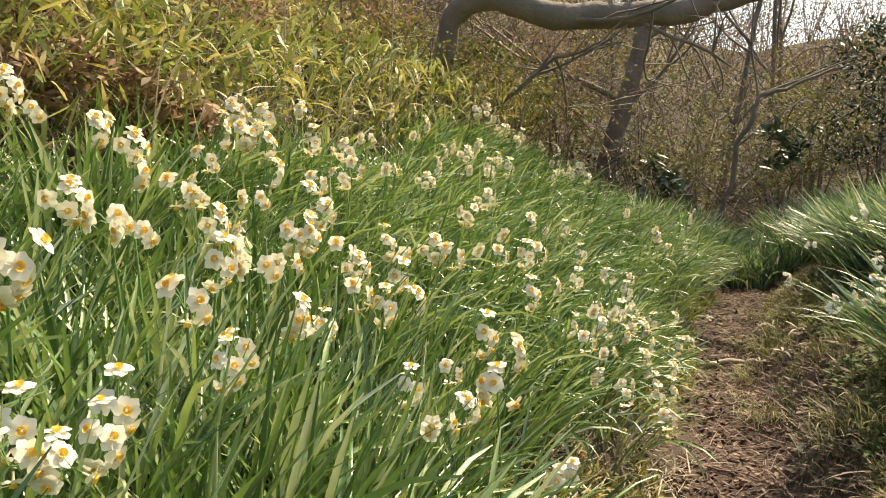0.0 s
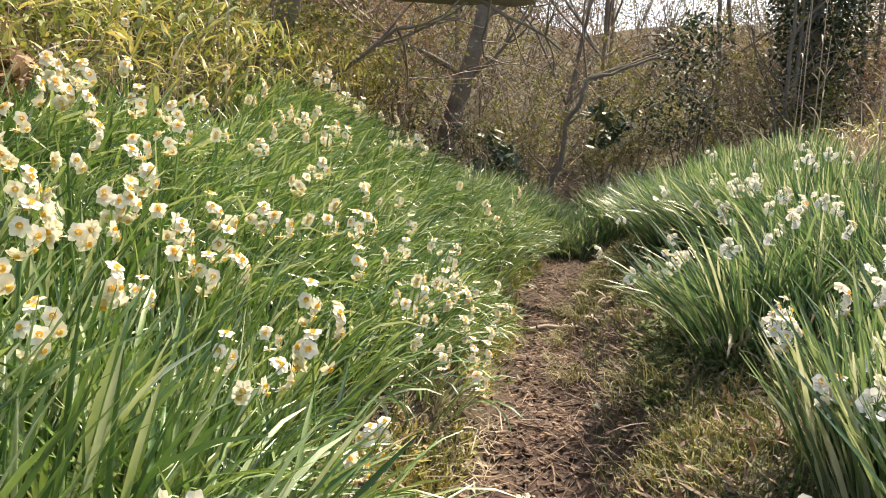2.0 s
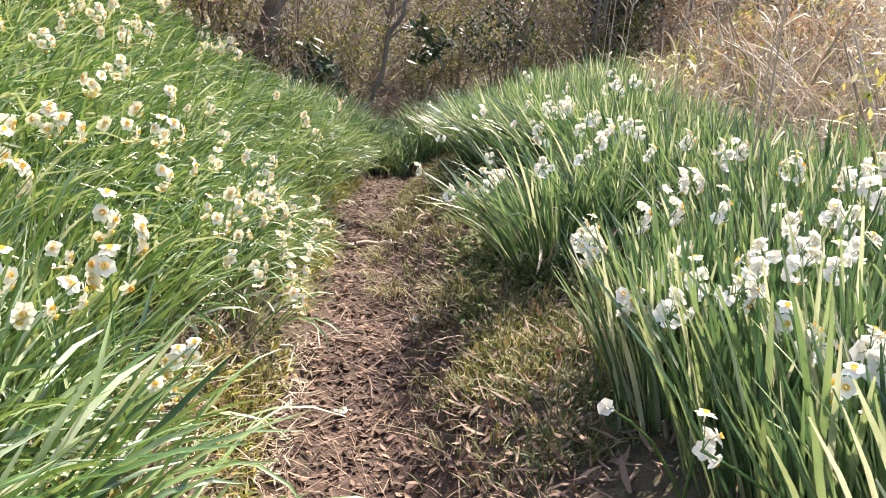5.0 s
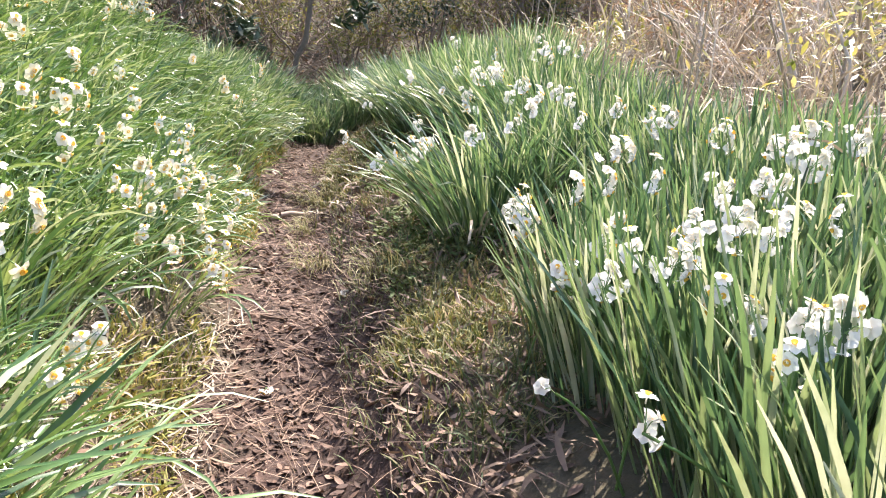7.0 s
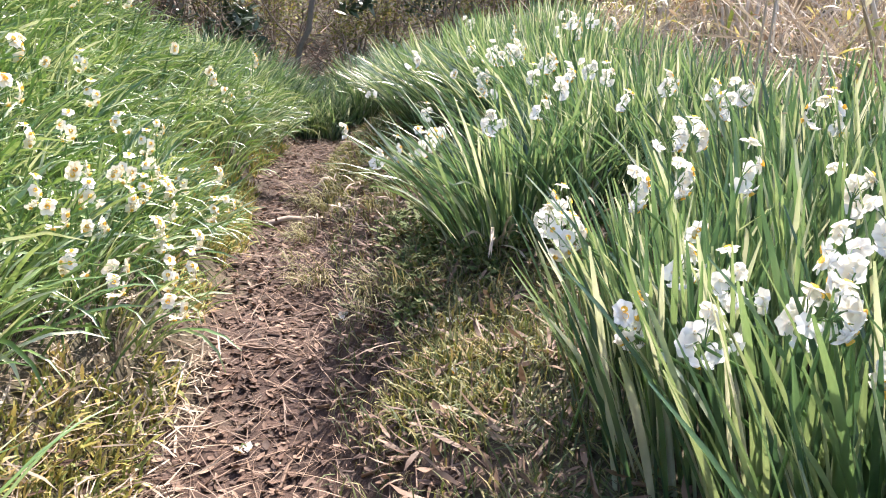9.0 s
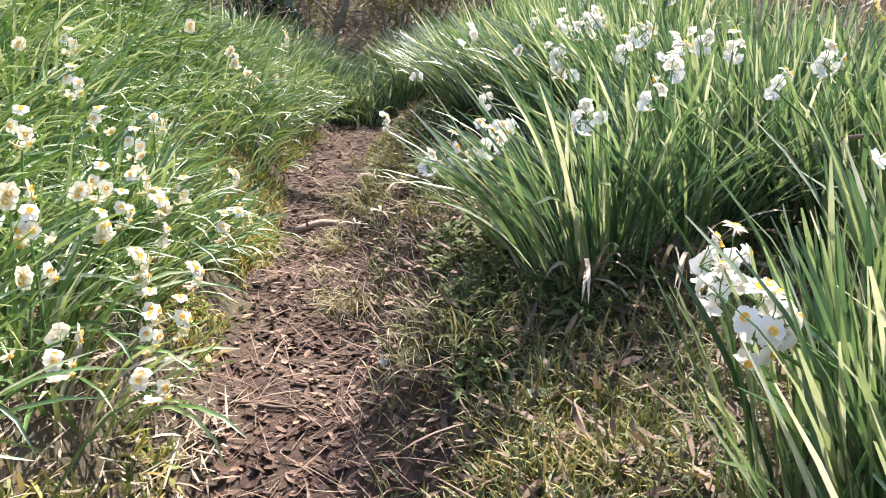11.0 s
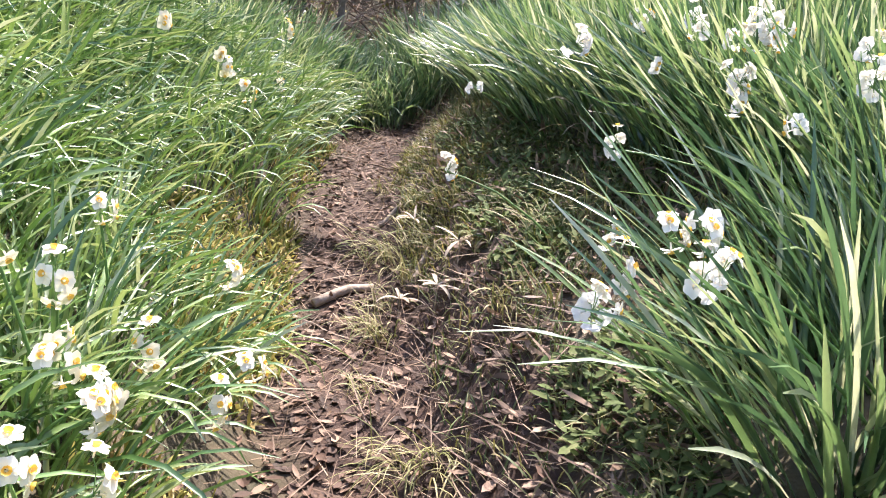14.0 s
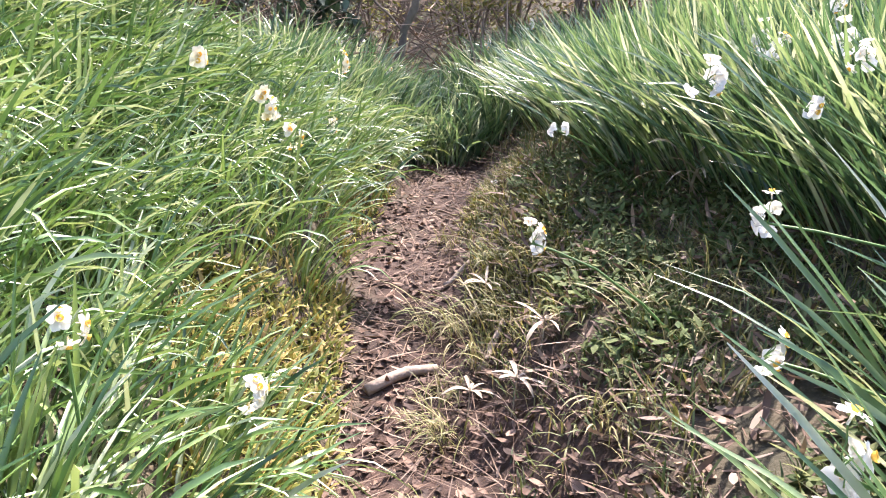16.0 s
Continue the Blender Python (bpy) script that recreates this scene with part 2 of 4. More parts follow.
# ---- the lie of the land ----
def smooth(a, b, v):
    q = np.clip((np.asarray(v, float) - a) / (b - a), 0, 1)
    return q * q * (3 - 2 * q)


def path_x(y):
    ys, xs = [-40, -3, 0, 1.5, 2.5, 3.5, 4.3, 5.3, 6.0, 7.6, 8.6, 11, 40], [-14, -1.0, 0.2, 0.8, 1.1, 1.5, 1.78, 2.14, 2.36, 3.26, 3.6, 4.1, 15]
    return sum(np.interp(np.asarray(y) + o, ys, xs) for o in (-0.3, 0, 0.3)) / 3


def path_z(y):
    ys, zs = [-40, 0, 2.5, 3.5, 4.7, 5.3, 5.8, 6.6, 8.0, 10, 14, 24, 40], [-0.4, -0.15, -0.10, 0.02, 0.09, 0.13, 0.23, 0.34, 0.38, 0.5, 1.35, 5.8, 8.0]
    return sum(np.interp(np.asarray(y) + o, ys, zs) for o in (-0.2, 0, 0.2)) / 3


def land(x, y):
    x, y = np.asarray(x, float), np.asarray(y, float)
    u = x - path_x(y)
    v = np.maximum(-u - 0.36, 0)
    left = 0.28 * smooth(0, 0.4, v) + 0.38 * np.clip(v - 0.2, 0, 12) + 0.12 * np.clip(v - 3, 0, 9) + 0.13 * np.clip(v - 0.75, 0, 1.6) * smooth(1.4, 3.0, y)
    left = left * (1 - 0.2 * smooth(6.3, 8.0, y) * (1 - smooth(1.2, 2.2, v)))
    left = left + 0.12 * smooth(0.05, 0.4, v) * (1 - smooth(1.3, 2.5, y))
    r = np.maximum(u - 0.02, 0)
    right = 0.38 * smooth(0, 0.50, r) + 0.29 * np.clip(r - 0.42, 0, 1.7) + 0.33 * np.clip(r - 2.1, 0, 3.4) * (1 - 0.5 * smooth(4.5, 7.5, y)) + 0.08 * np.clip(r - 5.7, 0, 20)
    right = right * (1 - 0.25 * smooth(5.8, 7.5, y)) + 0.10 * smooth(3.4, 4.6, y) * smooth(0.8, 1.5, u) * (1 - smooth(7, 9, y))
    z = path_z(y) + left + right
    z = z + 0.05 * soft_noise(x, y, 2.3) + 0.025 * soft_noise(x, y, 7.0) + 0.02 * soft_noise(x, y, 17.0)
    z = z + 0.6 * soft_noise(x, y, 0.35) * smooth(10, 16, y)
    return z


def build_ground():
    near = lambda a, b, st: np.arange(a, b, st)
    xs = np.concatenate([-np.geomspace(900, 5, 26), near(-4.6, 6.6, 0.055), np.geomspace(6.8, 900, 28)])
    ys = np.concatenate([-np.geomspace(900, 2.4, 26), near(-2.2, 11.5, 0.055), np.geomspace(11.8, 900, 30)])
    X, Y = np.meshgrid(xs, ys)
    Z = land(np.clip(X, -60, 60), np.clip(Y, -60, 60))
    V = np.stack([X, Y, Z], -1).reshape(-1, 3)
    w, h = len(xs), len(ys)
    i = (np.arange(h - 1) * w)[:, None] + np.arange(w - 1)[None]
    F = np.stack([i, i + 1, i + 1 + w, i + w], -1).reshape(-1, 4)
    me = mesh_of("ground", V, F, ground_material())
    u = X - path_x(Y)
    worn = (1 - smooth(0.25, 0.6, np.abs(u - 0.04) + 0.35 * soft_noise(X, Y, 4.0))) * (1 - smooth(8.3, 9.0, Y))
    me.attributes.new("worn", "FLOAT", "POINT").data.foreach_set("value", worn.ravel().astype(np.float32))
    tagged(new("ground", me), "sloping hillside soil with a trodden earth path", "ground", kind="structure")


build_ground()


# ---- narcissus ----
def field_mask(x, y):
    """1 where narcissus grow thickly, and the side: -1 left bank, 1 right bank."""
    u = x - path_x(y)
    edge = 0.06 * soft_noise(x, y, 3.0) * 2
    bay = 0.32 * smooth(4.8, 5.05, y) * (1 - smooth(5.5, 5.75, y))
    left = (u < -0.54 - bay + edge - 0.14 * (1 - smooth(2.6, 3.4, y))) & (u > -2.75 + 0.7 * soft_noise(x, y, 0.8)) & (y > -1.3) & (y < 7.9 - 0.12 * np.abs(u))
    a = (y < 2.1 + 0.35 * (u - 0.8)) & (u > 0.80 + edge) & (y > -1.0)
    b = (y > 3.34 - 0.42 * (u - 0.5)) & (y < 3.54 + 0.2 * (u - 0.7)) & (u > 0.61 + edge)
    c = (y > 4.12 - 0.1 * (u - 1.2)) & (u > np.interp(y, [4.0, 5.3, 6.2, 6.8, 7.6], [1.22, 1.10, 0.82, 0.68, 0.62]) + edge)
    e = (u > 1.6 - 0.2 * smooth(2.8, 3.4, y))
    right = (a | b | c | (e & (y > -1))) & (u < 2.12 + 0.3 * soft_noise(x, y, 0.9) + 0.25 * smooth(5, 7, y)) & (y < 8.3)
    d = (y > 8.0 + edge) & (y < 9.7) & (u > -1.5) & (u < 1.6) & ~right & ~left
    return np.where(d, 2, np.where(left, -1, np.where(right, 1, 0)))


def clump_leaves(r, count, height, flop, fan, bend, wide=1.0, tip=0.15):
    """Leaves of one clump; it flops towards its own +x."""
    a = r.random(count) * 2 * np.pi
    rad = 0.11 * np.sqrt(r.random(count))
    base = np.stack([rad * np.cos(a), rad * np.sin(a), np.full(count, -0.03)], 1)
    dx = flop + fan * np.cos(a) * r.uniform(0.3, 1.1, count) + r.normal(0, 0.10, count)
    dy = fan * np.sin(a) * r.uniform(0.3, 1.1, count) + r.normal(0, 0.10, count)
    az = np.arctan2(dy, dx) + r.normal(0, 0.25, count)
    lean = np.hypot(dx, dy) * 0.75
    curl = np.abs(r.normal(bend, bend * 0.55, count)) + (r.random(count) < 0.06) * 0.6
    L = height * r.uniform(0.72, 1.18, count)
    W = wide * r.uniform(0.009, 0.0155, count)
    return blades(base, L, W, az, lean, curl, segs=6, channel=0.28, twist=r.normal(0, 0.7, count), root=0.75, power=1.5, tip=tip)


LEAVES_EACH = 28
VARIANTS = {
    -1: [clump_leaves(np.random.default_rng(100 + k), LEAVES_EACH, 0.47, 0.20, 0.50, 0.95) for k in range(8)],
    -2: [clump_leaves(np.random.default_rng(200 + k), LEAVES_EACH, 0.48, 0.45, 0.50, 1.20) for k in range(6)],
    -3: [clump_leaves(np.random.default_rng(250 + k), LEAVES_EACH, 0.48, 0.06, 0.42, 0.55, 1.05, 0.2) for k in range(8)],
    1: [clump_leaves(np.random.default_rng(300 + k), LEAVES_EACH, 0.52, 0.25, 0.26, 0.26, 1.05, 0.25) for k in range(8)],
    3: [clump_leaves(np.random.default_rng(400 + k), LEAVES_EACH, 0.62, 0.58, 0.40, 0.42, 0.95) for k in range(6)],
    4: [clump_leaves(np.random.default_rng(450 + k), LEAVES_EACH, 0.52, 0.06, 0.20, 0.20, 1.1, 0.3) for k in range(8)],
    2: [clump_leaves(np.random.default_rng(500 + k), LEAVES_EACH, 0.50, 0.20, 0.50, 0.7) for k in range(5)],
}
LEAF_MESHES = {}


def leaf_meshes(kind, v):
    """One mesh for each leaf of a clump, shared by the clumps of that shape."""
    if (kind, v) not in LEAF_MESHES:
        V, F = VARIANTS[kind][v]
        n = len(V) // LEAVES_EACH
        f = F[:len(F) // LEAVES_EACH]
        LEAF_MESHES[kind, v] = [mesh_of("leaf", V[q * n:(q + 1) * n], f, SKY_TINTED_LEAF_ONE if kind > 0 else LEAF_ONE) for q in range(LEAVES_EACH)]
    return LEAF_MESHES[kind, v]


def plant_field():
    st = 0.146
    gx, gy = np.meshgrid(np.arange(-4.5, 7.0, st), np.arange(-1.3, 9.8, st))
    gx = gx + rng.uniform(-0.5, 0.5, gx.shape) * st
    gy = gy + rng.uniform(-0.5, 0.5, gy.shape) * st
    x, y = gx.ravel(), gy.ravel()
    side = field_mask(x, y)
    keep = side != 0
    keep &= ~((side == -1) & (np.hypot(x - 0.05, y - 0.05) < 0.62))
    keep &= ~((np.hypot(x - 0.1, y) < 0.8))
    keep &= ~((side == -1) & (y > 2.0) & (y < 3.25) & (x - path_x(y) > -0.84))
    x, y, side = x[keep], y[keep], side[keep]
    z = land(x, y)
    u = x - path_x(y)
    order = np.argsort(np.abs(np.abs(u) - 0.55) + 0.16 * np.abs(y - 3.6))
    named = set(order[:165].tolist())
    rest = {-1: [], 1: [], 2: []}
    for k in range(len(x)):
        s = int(side[k])
        kind = s
        if s == -1:
            kind = -2 if (u[k] > -0.72 or rng.random() < 0.25) else -1
            turn = math.degrees(-0.25 + rng.normal(0, 0.45))
            if y[k] < 2.9 and u[k] < -1.0:
                kind, turn = (-3 if rng.random() < 0.8 else -1), math.degrees(-0.4 + rng.normal(0, 1.1))
            if y[k] > 5.5:
                kind, turn = (-2 if rng.random() < 0.8 else -1), math.degrees(-0.1 + rng.normal(0, 0.3))
        elif s == 1:
            free = [field_mask(x[k] + dx, y[k] + dy) == 0 for dx, dy in ((-0.26, 0), (0, -0.26), (0, 0.26))]
            near_edge = any(free)
            out_way = math.atan2(float(free[2]) - float(free[1]), -float(free[0]) - 0.3)
            kind = 3 if near_edge else 1
            if y[k] < 2.75 or u[k] > 1.75:
                kind = 1 if near_edge else 4
            turn = math.degrees(out_way + rng.normal(0, 0.45)) if near_edge else math.degrees(math.pi + rng.normal(0, 0.9))
        else:
            turn = math.degrees(-1.7 + rng.normal(0, 1.3))
        size = rng.uniform(0.85, 1.15)
        if s == 2:
            size *= 1.05
        if s == -1 and y[k] > 3.3 and u[k] > -1.2:
            size *= 0.84
        m = pose(x[k], y[k], z[k], 0, 0, turn) @ Matrix.Scale(size, 4)
        v = int(rng.integers(len(VARIANTS[kind])))
        if k in named:
            ob = new("narcissus_clump")
            ob.matrix_world = m
            ob.empty_display_size = 0.1
            for me in leaf_meshes(kind, v):
                part("leaf", me, ob)
            tagged(ob, {-1: "clump of green strap-shaped narcissus leaves on the sunny bank", -2: "clump of narcissus leaves flopping over the path edge", -3: "upright clump of bright green narcissus leaves on the bank",
                        1: "upright clump of green narcissus leaves tinted with the sky's blue", 4: "tall straight clump of green narcissus leaves tinted with the sky's blue", 3: "narcissus clump with leaves fanning towards the path",
                        2: "low dark green narcissus clump at the path's end"}[kind], "plant", "narcissus clumps along the path")
        else:
            V, F = VARIANTS[kind][v]
            rest[s].append((moved(V, m), F))
    for s, name, label in ((-1, "narcissus_field", "dense green narcissus leaves covering the sloping bank"),
                           (1, "narcissus_field", "dense upright green narcissus leaves beside the path, tinted with the sky's blue"),
                           (2, "narcissus_field", "dark narcissus leaves closing the end of the path")):
        V, F = join(rest[s])
        tagged(new(name, mesh_of(name, V, F, LEAF if s < 0 else SKY_TINTED_LEAF)), label, "plants", kind="stuff")
    print("clumps", len(x))


plant_field()


# ---- narcissus flowers ----
def floret_meshes(r):
    """Six white petals, a short tube, and the orange cup, facing +x with the tube's foot at the origin."""
    P = []
    for k in range(6):
        a = k * np.pi / 3 + r.normal(0, 0.06)
        back = r.uniform(-0.15, 0.35)
        L, W = 0.0205 * r.uniform(0.9, 1.1), 0.0195 * r.uniform(0.9, 1.1)
        rows = []
        for s, w, cup in ((0.12, 0.35, 0), (0.45, 0.95, 0.0012), (0.75, 0.85, 0.001), (1.0, 0.12, 0)):
            for side in (-1, 0, 1):
                rad, off = s * L, side * w * W / 2
                rows.append((-back * rad + (cup if side else 0) + (0.0006 if k % 2 else 0), rad * np.cos(a) - off * np.sin(a), rad * np.sin(a) + off * np.cos(a)))
        P.append(np.array(rows) + np.array([0.016, 0, 0]))
    i = np.array([[q * 3 + c, q * 3 + c + 1, q * 3 + c + 4, q * 3 + c + 3] for q in range(3) for c in range(2)])
    V, F = join([(p, i) for p in P])
    tube = tubes([[(0, 0, 0), (0.008, 0, 0), (0.0165, 0, 0)]], [[0.0016, 0.0018, 0.0028]], 5)
    petals = join([(V, F), tube])
    rings = [(0.0165, 0.0028), (0.0185, 0.0052), (0.0214, 0.0061), (0.0224, 0.0069)]
    a = np.arange(8) * np.pi / 4
    C = np.concatenate([np.stack([np.full(8, x), q * np.cos(a), q * np.sin(a)], 1) for x, q in rings])
    k = np.array([[q * 8 + c, q * 8 + (c + 1) % 8, q * 8 + 8 + (c + 1) % 8, q * 8 + 8 + c] for q in range(3) for c in range(8)])
    return petals, (C, k)


FLORETS = [floret_meshes(np.random.default_rng(40 + k)) for k in range(5)]
PETAL_MESH = {mat: [mesh_of("petals", *f[0], mat) for f in FLORETS] for mat in (PETAL, CREAM)}
CUP_MESH = [mesh_of("cup", *f[1], CUP) for f in FLORETS]


def aim(face, lift, roll):
    return Euler((roll, -lift, face)).to_matrix().to_4x4()


def umbel(r, count):
    """Poses of the florets of one head, facing +x on the whole."""
    out = []
    for k in range(count):
        a = (k + r.random()) / count * 2 * np.pi
        q = 0.25 if k < 1 else (1.2 if k % 2 else 0.75)
        face, lift = q * np.cos(a) + r.normal(0, 0.25), q * np.sin(a) - 0.15 + r.normal(0, 0.25)
        R = aim(face, lift, r.uniform(0, 6.28))
        d = R.to_3x3() @ Vector((1, 0, 0))
        foot = Vector((d.x * 0.014 - 0.012, d.y * 0.031 + r.normal(0, 0.006), d.z * 0.031 + 0.004 + r.normal(0, 0.007)))
        out.append(Matrix.Translation(foot) @ R)
    return out


UMBELS = []
for k in range(7):
    r = np.random.default_rng(70 + k)
    poses = umbel(r, (5, 7, 6, 4, 8, 5, 1)[k])
    which = r.integers(0, 5, len(poses))
    sets, slot = [], []
    for m, w in zip(poses, which):
        for mi, (V, F) in enumerate(FLORETS[w]):
            sets.append((moved(V, m), F))
            slot += [mi] * len(F)
        q = np.array(m.translation)
        V, F = tubes([[(-0.012, 0, -0.012), tuple(q * 0.6), tuple(q)]], [[0.0012, 0.0012, 0.0014]], 3)
        sets.append((V, F))
        slot += [2] * len(F)
    V, F = join(sets)
    UMBELS.append((poses, which, {mat: mesh_of("umbel", V, F, [mat, CUP, STEM], slot) for mat in (PETAL, CREAM)}))
PEDICELS = [mesh_of("pedicel", *tubes([[(-0.012, 0, -0.012), tuple(np.array(m.translation) * 0.6), tuple(m.translation)] for m in poses], [[0.0012, 0.0012, 0.0014]] * len(poses), 3), STEM) for poses, which, _ in UMBELS]


def flower(head, face, fine, label, foot_off=None, few=False):
    """A flower stalk whose head stands at the given place and looks along face (radians from +x)."""
    head = Vector(head)
    lean = 0.10
    bx, by = head.x - lean * math.cos(face) * rng.uniform(0.2, 1.6) + rng.normal(0, 0.04), head.y - lean * math.sin(face) + rng.normal(0, 0.04)
    if foot_off:
        bx, by = head.x + foot_off[0], head.y + foot_off[1]
    foot = Vector((bx, by, float(land(bx, by)) - 0.02))
    neck = head - Vector((0.012 * math.cos(face), 0.012 * math.sin(face), 0.012))
    top = neck - foot
    pts = [tuple(top * s + Vector((0, 0, 0.05 * math.sin(s * math.pi) * (1 if top.z > 0.2 else 2)))) for s in (0, 0.3, 0.6, 0.85, 1.0)]
    V, F = tubes([pts], [[0.0042, 0.004, 0.0036, 0.0032, 0.003]], 5)
    ob = new("narcissus_flower", mesh_of("flower_stem", V, F, STEM))
    ob.location = foot
    tagged(ob, label, "flower", "narcissus flowers in bloom")
    k = 6 if few else int(rng.choice((0, 2, 3, 5))) if label == LEFT_LABEL and fine else int(rng.integers(6))
    poses, which, heads = UMBELS[k]
    petal = CREAM if label == LEFT_LABEL else PETAL
    size = rng.uniform(0.9, 1.12) * (1.28 if label == LEFT_LABEL and not fine else 1.0)
    m = Matrix.Translation(head - foot) @ Matrix.Rotation(face, 4, "Z") @ Matrix.Rotation(rng.normal(0, 0.15), 4, "Y") @ Matrix.Scale(size, 4)
    if fine:
        tagged(part("pedicel", PEDICELS[k], ob), kind="stuff").matrix_local = m
        for fm, w in zip(poses, which):
            fl = part("floret", PETAL_MESH[petal][w], ob, "creamy six-petalled floret" if petal is CREAM else "white six-petalled floret")
            fl.matrix_local = m @ fm
            part("cup", CUP_MESH[w], fl, "orange-yellow cup")
    else:
        part("umbel", heads[petal], ob, "florets with orange-yellow cups").matrix_local = m
    return ob


LEFT_LABEL = "creamy white narcissus flower head with orange cups on the sunny bank"
RIGHT_LABEL = "white narcissus flower head seen among upright leaves"


def scatter(count, xlo, xhi, ylo, yhi, label, face, spread, side, seed, high=(0.46, 0.58), patch=0.0):
    r, made = np.random.default_rng(seed), 0
    for _ in range(count * 30):
        x, y = r.uniform(xlo, xhi), r.uniform(ylo, yhi)
        if int(field_mask(x, y)) != side or soft_noise(x, y, 1.6, 5) < patch:
            continue
        flower((x, y, float(land(x, y)) + r.uniform(*high)), face + r.normal(0, spread), False, label)
        made += 1
        if made == count:
            break


EDGE_BANK = [
    (0.84, 4.99), (0.84, 4.38), (0.90, 3.97), (1.10, 4.31), (1.00, 3.95), (0.99, 3.79), (1.14, 3.98), (1.40, 4.48), (0.83, 3.49), (0.88, 3.57),
    (1.05, 3.80), (1.25, 3.92), (0.93, 3.56), (1.03, 3.62), (0.87, 3.42), (0.95, 3.41), (0.95, 3.36), (0.96, 3.27), (0.95, 3.18), (1.03, 3.26),
    (1.35, 4.05), (1.71, 5.97), (2.05, 6.41), (0.99, 3.84), (1.01, 3.83), (1.04, 3.76), (0.70, 3.68), (0.70, 3.54), (0.73, 3.10), (0.77, 3.18),
    (0.77, 3.00), (0.77, 2.96), (0.76, 2.91), (0.79, 2.89), (0.93, 2.97), (0.66, 4.68), (0.57, 3.01), (0.72, 3.20), (0.65, 2.87), (1.05, 3.46),
    (0.57, 3.44), (0.62, 2.97),
]
NEAR_BANK = [
    (-0.17, 1.01), (-0.14, 0.97), (-0.15, 0.94), (0.03, 1.22), (0.04, 1.27), (0.09, 1.38), (0.12, 1.42), (0.14, 1.43), (0.12, 1.37), (0.09, 1.29),
    (-0.25, 0.72), (-0.24, 0.71), (-0.25, 0.69), (-0.21, 0.80), (-0.21, 0.78), (-0.20, 0.78), (-0.22, 0.72), (0.37, 1.77), (0.30, 1.55), (0.35, 1.71),
    (0.02, 1.04), (-0.08, 1.16), (-0.10, 1.15), (-0.05, 1.18),
]
EDGE_BANK = [
    (0.84, 4.99), (0.84, 4.38), (0.90, 3.97), (1.10, 4.31), (1.00, 3.95), (0.99, 3.79), (1.14, 3.98), (1.40, 4.48), (0.83, 3.49), (0.88, 3.57),
    (1.05, 3.80), (1.25, 3.92), (0.93, 3.56), (1.03, 3.62), (0.87, 3.42), (0.95, 3.41), (0.95, 3.36), (0.96, 3.27), (0.95, 3.18), (1.03, 3.26),
    (1.35, 4.05), (1.71, 5.97), (2.05, 6.41), (0.99, 3.84), (1.01, 3.83), (1.04, 3.76), (0.70, 3.68), (0.70, 3.54), (0.73, 3.10), (0.77, 3.18),
    (0.77, 3.00), (0.77, 2.96), (0.76, 2.91), (0.79, 2.89), (0.93, 2.97), (0.66, 4.68), (0.57, 3.01), (0.72, 3.20), (0.65, 2.87), (1.05, 3.46),
    (0.57, 3.44), (0.62, 2.97),
]
NEAR_BANK = [
    (-0.35, 1.63), (-0.31, 1.58), (-0.32, 1.50), (-0.00, 1.76), (0.02, 1.84), (0.09, 2.18), (0.13, 2.10), (0.15, 1.85), (0.12, 1.71), (0.08, 1.60),
    (-0.47, 1.09), (-0.44, 1.06), (-0.44, 1.01), (-0.40, 1.22), (-0.39, 1.14), (-0.36, 1.14), (-0.40, 1.05), (0.43, 2.14), (0.32, 1.80), (0.37, 1.98),
    (0.00, 1.19), (-0.29, 2.13), (-0.31, 2.00), (-0.25, 2.21),
]
EDGE_BANK = [
    (0.84, 4.96), (0.84, 4.38), (0.90, 3.97), (1.10, 4.31), (1.00, 3.95), (0.99, 3.79), (1.14, 3.98), (1.40, 4.48), (0.83, 3.49), (0.88, 3.57),
    (1.05, 3.80), (1.25, 3.92), (0.93, 3.56), (1.03, 3.62), (0.87, 3.42), (0.95, 3.41), (0.95, 3.36), (0.96, 3.27), (0.95, 3.18), (1.03, 3.26),
    (1.35, 4.05), (1.71, 5.97), (2.05, 6.41), (0.99, 3.84), (1.04, 3.76), (0.70, 3.68), (0.73, 3.10), (0.77, 3.00), (0.76, 2.91), (0.93, 2.97),
    (0.67, 4.65), (0.57, 3.01), (0.72, 3.20), (0.65, 2.87), (0.57, 3.44), (0.62, 2.97), (1.10, 3.49),
]
NEAR_BANK = [
    (-0.35, 1.63), (-0.31, 1.58), (-0.32, 1.50), (-0.00, 1.76), (0.02, 1.84), (0.09, 2.18), (0.13, 2.10), (0.15, 1.85), (0.12, 1.71), (0.08, 1.60),
    (-0.47, 1.09), (-0.44, 1.06), (-0.44, 1.01), (-0.40, 1.22), (-0.39, 1.14), (-0.36, 1.14), (-0.40, 1.05), (0.43, 2.14), (0.32, 1.80), (0.37, 1.98),
    (0.00, 1.19), (-0.28, 2.10), (-0.30, 1.97), (-0.24, 2.17),
]
